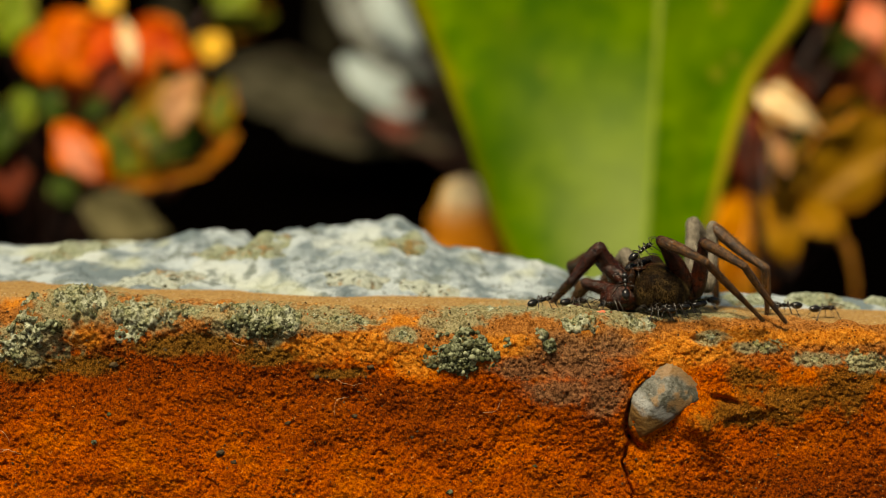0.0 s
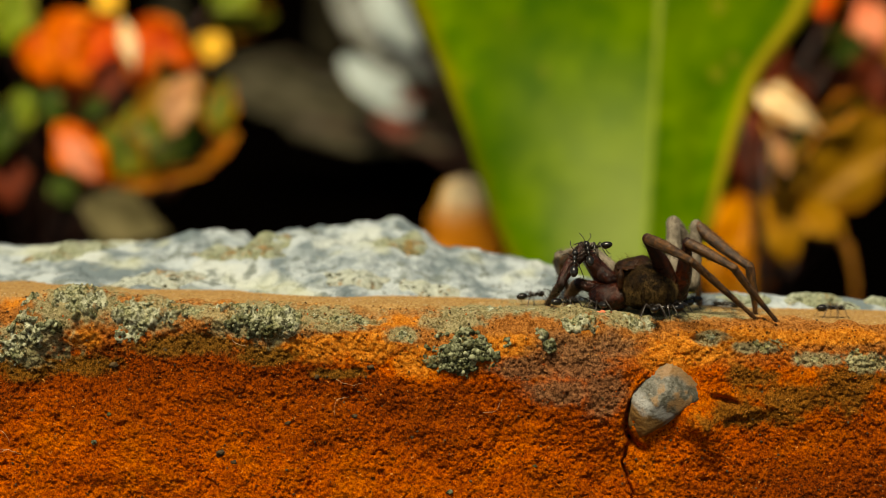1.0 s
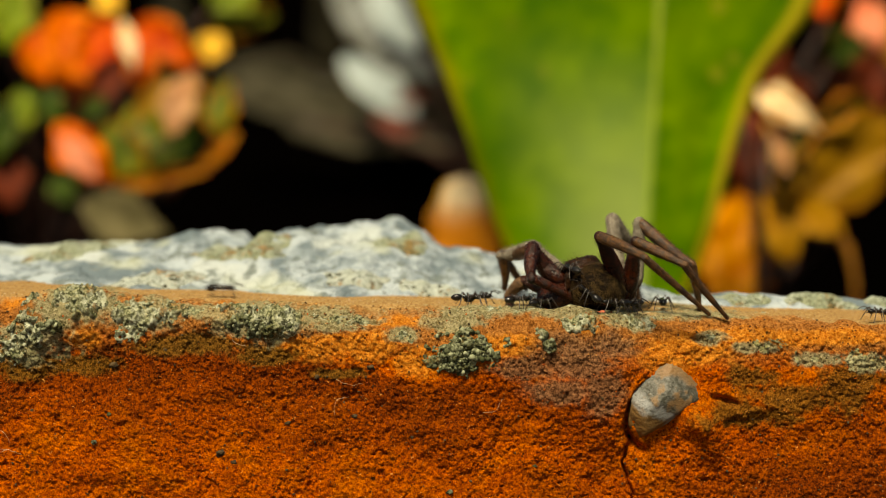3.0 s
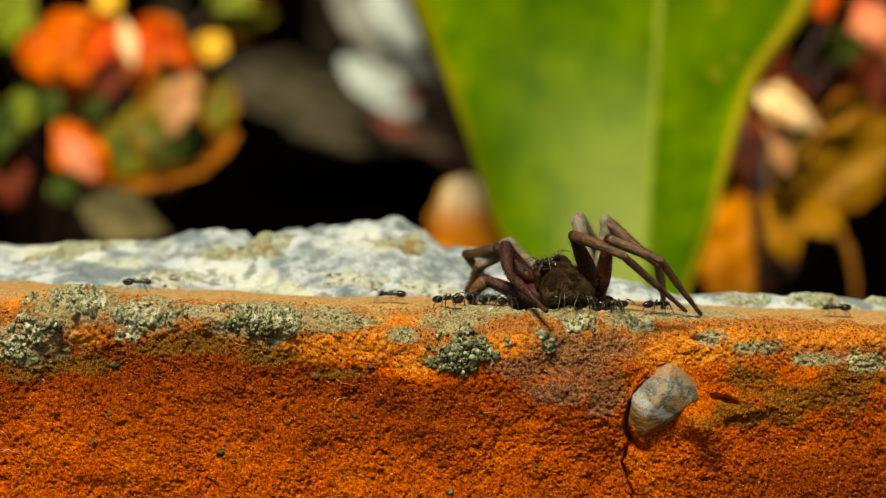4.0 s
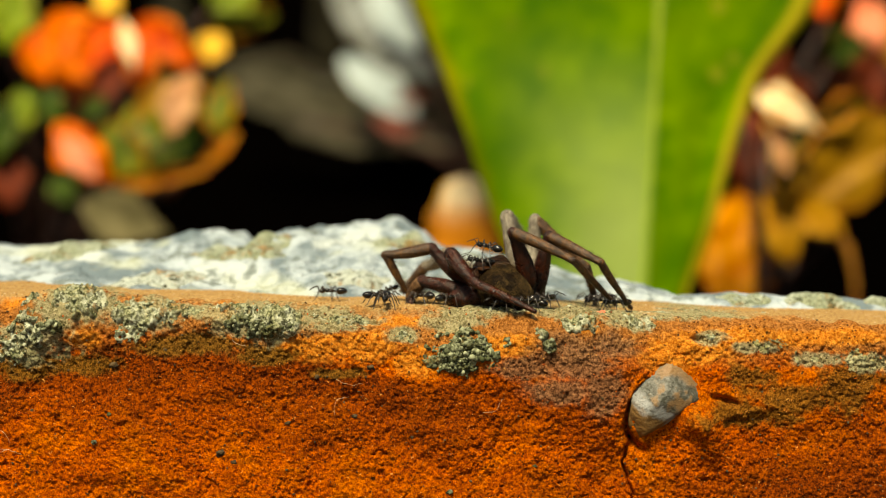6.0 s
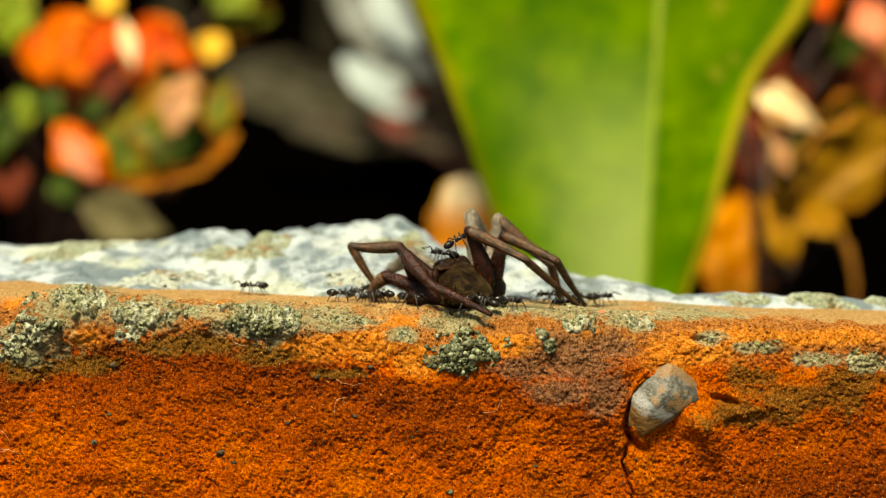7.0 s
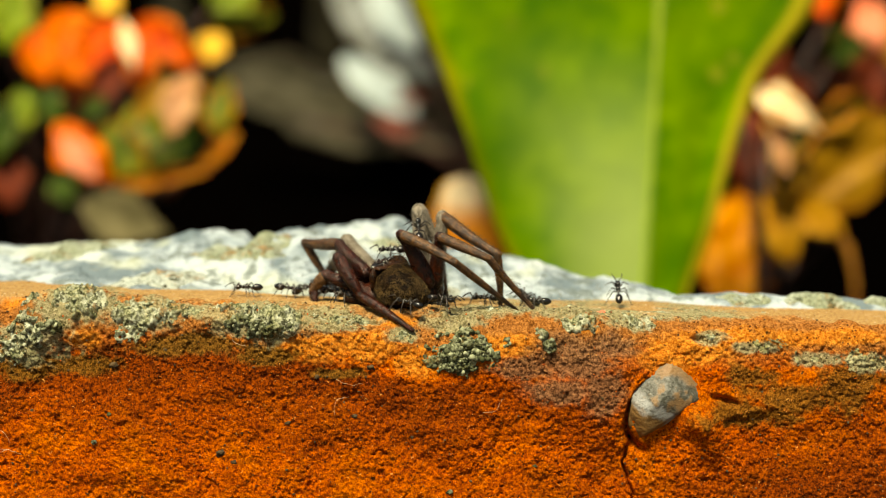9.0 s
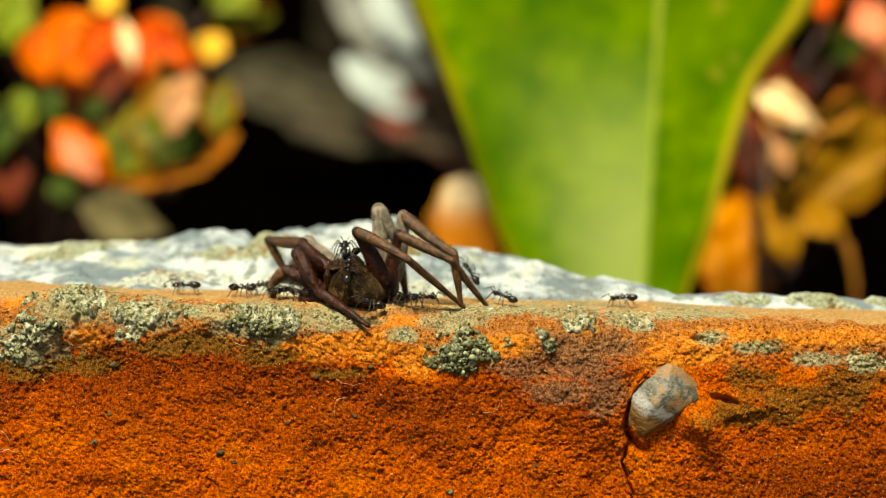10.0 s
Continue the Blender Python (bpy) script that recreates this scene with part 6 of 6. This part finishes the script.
    march(ants[6], [(0, 18.43, 4.50, 4.44, 15, -35), (0.5, 16.26, 4.00, 4.80, 40, -20), (1, 14.14, 3.80, 4.82, 170, 10),
                    (1.5, 14.22, 3.50, 3.92, 20, 20), (2, 14.74, 7.00, 2.52, 10, -10), (2.5, 13.56, 6.62, 2.72, 12, -14),
                    (4, 10.02, 5.50, 3.31, 20, -25), (4.5, 8.34, 5.50, 3.64, 75, -19), (5, 7.02, 5.50, 3.97, 130, -14),
                    (5.5, 5.65, 5.50, 4.30, 185, -8), (7, 1.49, 4.50, 5.38, 30, -25), (7.5, 0.72, 5.00, 5.59, 100, -22),
                    (8, 0.47, 5.50, 5.81, 170, -20), (8.5, -0.55, 6.00, 6.13, 132, -35), (9, -2.29, 6.50, 6.46, 95, -50),
                    (9.5, -5.68, 5.00, 5.49, 120, 0), (10, -8.22, 5.00, 4.09, 130, 20)], 2.08)
    march(ants[7], [(0, 18.15, 5.00, 3.15, 10, -20), (0.5, 15.35, 4.25, 3.87, 55, -35), (1, 12.99, 3.50, 4.59, 100, -50),
                    (1.5, 13.25, 2.95, 3.44, 55, -25), (2, 13.51, 2.40, 2.30, 10, 0), (2.5, 12.53, 2.80, 2.51, 58, -2),
                    (4, 9.50, 4.00, 3.15, 200, -10), (4.5, 7.70, 4.00, 3.19, 200, -10), (5, 6.26, 4.00, 3.22, 200, -10),
                    (5.5, 4.78, 4.00, 3.25, 200, -10), (7, 0.05, 6.00, 3.99, 190, -10), (7.5, -2.43, 6.50, 4.05, 185, -5),
                    (8, -4.40, 7.00, 4.10, 180, 0), (8.5, -4.17, 7.00, 4.18, 180, 0), (9, -4.66, 7.00, 4.26, 180, 0),
                    (9.5, -6.60, 4.60, 3.74, 130, -30), (10, -8.36, 2.20, 3.24, 80, -60)], 2.21)
    march(ants[8], [(0, 16.26, 2.00, 1.93, 90, -60), (0.5, 13.90, 2.50, 2.90, 85, -60), (1, 11.93, 3.00, 3.87, 80, -60),
                    (1.5, 13.09, 2.50, 2.64, 80, -65), (2, 14.24, 2.00, 1.42, 80, -70), (2.5, 13.49, 1.90, 1.05, 106, -52),
                    (4, 11.18, 1.60, -0.06, 185, 0), (4.5, 9.53, 1.67, 0.02, 183, 0), (5, 8.24, 1.73, 0.10, 182, 0),
                    (5.5, 6.89, 1.80, 0.17, 180, 0), (7, 2.58, 1.60, 0.45, 180, 0), (7.5, -0.25, 1.60, 0.91, 132, -38),
                    (8, -2.58, 1.60, 1.37, 85, -75), (8.5, -3.61, 3.55, 2.22, 62, -48), (9, -5.40, 5.50, 3.10, 40, -20),
                    (9.5, -7.30, 6.25, 3.81, 65, -20), (10, -9.12, 7.00, 4.52, 90, -20)], 2.34)
    march(ants[9], [(0, 34.9, 5.5, None, 20, 0), (0.2, 33.4, 6.0, None, 10, -5), (0.4, 33.6, 6.0, None, 20, -20), (0.6, 34.3, 6.5, None, 0, -30),
                    (0.8, 33.9, 6.5, None, 30, -10), (1, 35.8, 6.0, None, 5, 0), (1.2, 37.7, 6.0, None, 0, 0), (1.4, 39.4, 6.0, None, 0, 0),
                    (1.6, 40.1, 5.5, None, 60, 0), (1.8, 40.2, 5.0, None, 130, 0), (2, 40.0, 4.5, None, 190, 0), (2.2, 39.2, 4.0, None, 215, -10),
                    (2.4, 39.4, 3.5, None, 225, -15), (2.7, 39.9, 3.8, None, 210, -10), (3.8, 38.2, 5.5, None, 185, 0),
                    (4, 36.5, 6.5, None, 180, 0), (4.2, 34.15, 8.45, -1.05, 180, 0), (4.5, 31.06, 6.45, -0.90, 180, 0),
                    (4.8, 30.27, 5.95, -0.89, 180, 0), (5.1, 24.28, 5.70, -0.68, 180, 0), (5.3, 20.52, 3.20, -0.47, 180, 0),
                    (5.5, 17.27, 7.20, -0.62, 180, 0), (5.7, 16.42, 4.45, -0.36, 180, 0), (7, 13.42, 8.95, -0.43, 175, 0),
                    (7.5, 11.83, 8.95, -0.38, 170, 0), (8, 10.41, 4.20, -0.18, 175, -10), (8.5, 8.75, 5.70, -0.26, 160, -15),
                    (9, 7.64, 8.45, 0.02, 150, -30), (9.5, 4.49, 9.45, 1.19, 140, -45), (10, 2.24, 9.45, 2.05, 135, -45)], 2.70)
    march(ants[10], [(0, 22.97, 5.70, -0.66, 180, 0), (2, 19.92, 6.20, -0.59, 180, 0), (4, 15.43, 3.45, -0.09, 180, 0),
                    (5.5, 15.61, 7.45, -0.50, 180, 0), (7, 11.27, 4.70, -0.29, 180, 0), (7.5, 11.81, 4.95, -0.37, 0, 0),
                    (7.8, 13.50, 4.70, -0.42, 0, 0), (8.2, 14.61, 4.95, -0.48, 100, 0), (8.5, 11.53, 4.70, -0.35, 180, 0),
                    (9, 8.48, 4.70, -0.36, 180, -5), (9.5, 5.34, 9.45, -0.17, 170, -20), (10, 5.59, 7.45, -0.19, 150, -15)], 2.30)
    march(ants[11], [(0, 22.06, 3.20, -0.53, 180, 0), (2, 18.86, 4.20, -0.39, 180, 0), (4, 14.58, 7.70, -0.48, 180, 0),
                    (5.5, 15.50, 8.95, -0.53, 0, 0), (6.8, 14.33, 9.45, -0.48, 10, 0), (7, 14.75, 9.45, -0.48, 20, 0),
                    (7.3, 16.40, 9.45, 0.27, 60, -30), (7.5, 16.56, 9.45, 0.59, 50, -45), (7.8, 16.62, 9.45, 0.43, 80, -40),
                    (8.2, 16.46, 9.45, 0.16, 90, -40), (8.5, 16.40, 9.45, 0.16, 100, -30), (9, 16.51, 9.45, 0.33, 90, -45),
                    (9.5, 17.26, 9.45, -0.55, 170, 0), (10, 17.10, 8.95, -0.56, 160, 5)], 2.40)
    march(ants[12], [(0, -48.25, 7.83, 2.01, 0, 0), (1.4, -47.96, 6.96, 2.00, 0, 0), (1.7, -33.28, 3.70, 2.15, 0, 0),
                    (2.1, -24.18, 7.45, 0.79, 0, 0), (2.5, -3.54, 3.45, 0.31, 0, 0), (2.7, 1.87, 5.20, 0.00, 0, 0),
                    (4, 2.30, 5.95, -0.03, 30, -15), (5.5, -3.04, 9.20, 0.41, -40, -25), (7, -7.79, 8.20, 0.26, 35, -15),
                    (8, -10.14, 7.70, 0.38, 50, -10), (9, -12.77, 9.45, 0.44, 20, -20), (10, -17.31, 9.45, 0.61, 35, -10)], 2.50)
    march(ants[13], [(0, -49.69, 7.43, 2.05, 0, 0), (2.2, -49.39, 6.56, 2.04, 0, 0), (2.5, -38.52, 8.95, 1.51, 0, 0),
                    (2.7, -30.57, 4.20, 1.99, 0, 0), (3, -20.62, 6.45, 0.69, 0, 0), (3.4, -8.49, 4.95, 0.35, 0, 0),
                    (3.8, -2.04, 6.20, 0.14, 20, 0), (4, -4.69, 5.95, 0.22, 175, 0), (4.5, -7.91, 5.70, 0.31, 180, 0),
                    (4.8, -4.51, 6.70, 0.18, 0, 0), (5.1, -6.99, 5.95, 0.26, 180, 0), (5.5, -7.67, 5.95, 0.32, 180, 0),
                    (6.8, -16.77, 9.45, 0.58, 180, 0), (7, -17.84, 9.45, 0.63, 180, 0), (7.5, -19.08, 8.70, 0.70, 180, 0),
                    (8, -15.12, 8.95, 0.50, 0, 0), (9, -18.16, 7.70, 0.64, 180, 0), (10, -24.04, 8.20, 0.79, 180, 0)], 2.60)
    march(ants[14], [(0, -51.13, 7.03, 2.10, 0, 0), (3.4, -50.82, 6.17, 2.09, 0, 0), (3.8, -31.63, 3.70, 2.31, 0, 0),
                    (4.1, -26.49, 5.70, 0.88, 0, 0), (4.4, -11.52, 3.95, 0.56, 0, 0), (4.6, -2.36, 3.70, 0.31, 0, 0),
                    (5.5, -4.30, 3.20, 0.33, -60, 10), (7, -6.40, 4.45, 0.21, 215, 0), (8, -8.69, 3.95, 0.42, 130, 0),
                    (9, -10.43, 6.70, 0.35, -40, 0), (10, -14.86, 6.45, 0.54, 60, 0)], 2.70)
    march(ants[15], [(0, 32.0, 6.5, None, 185, 0), (0.2, 31.2, 6.0, None, 200, 0), (0.4, 30.4, 5.0, 0.3, 190, -15), (0.6, 29.6, 4.5, 1.0, 200, -50),
                     (0.8, 28.8, 5.5, None, 180, 5), (1, 26.2, 6.0, None, 175, 0), (1.2, 22.6, 6.0, None, 180, 0), (1.4, 22.0, 6.0, None, 190, 0),
                     (1.6, 20.4, 5.5, None, 180, 0), (2, 19.4, 5.0, None, 120, -20), (2.5, 18.2, 5.0, None, 140, -10), (4, 14.0, 5.0, None, 175, -10),
                     (5.5, 9.8, 5.0, None, 150, -15), (7, 4.6, 5.0, None, 165, -10), (8, 1.2, 5.2, None, 120, -25), (9, -0.8, 5.2, None, 150, -15), (10, -4.8, 5.0, None, 170, -10)], 2.20)


motions()
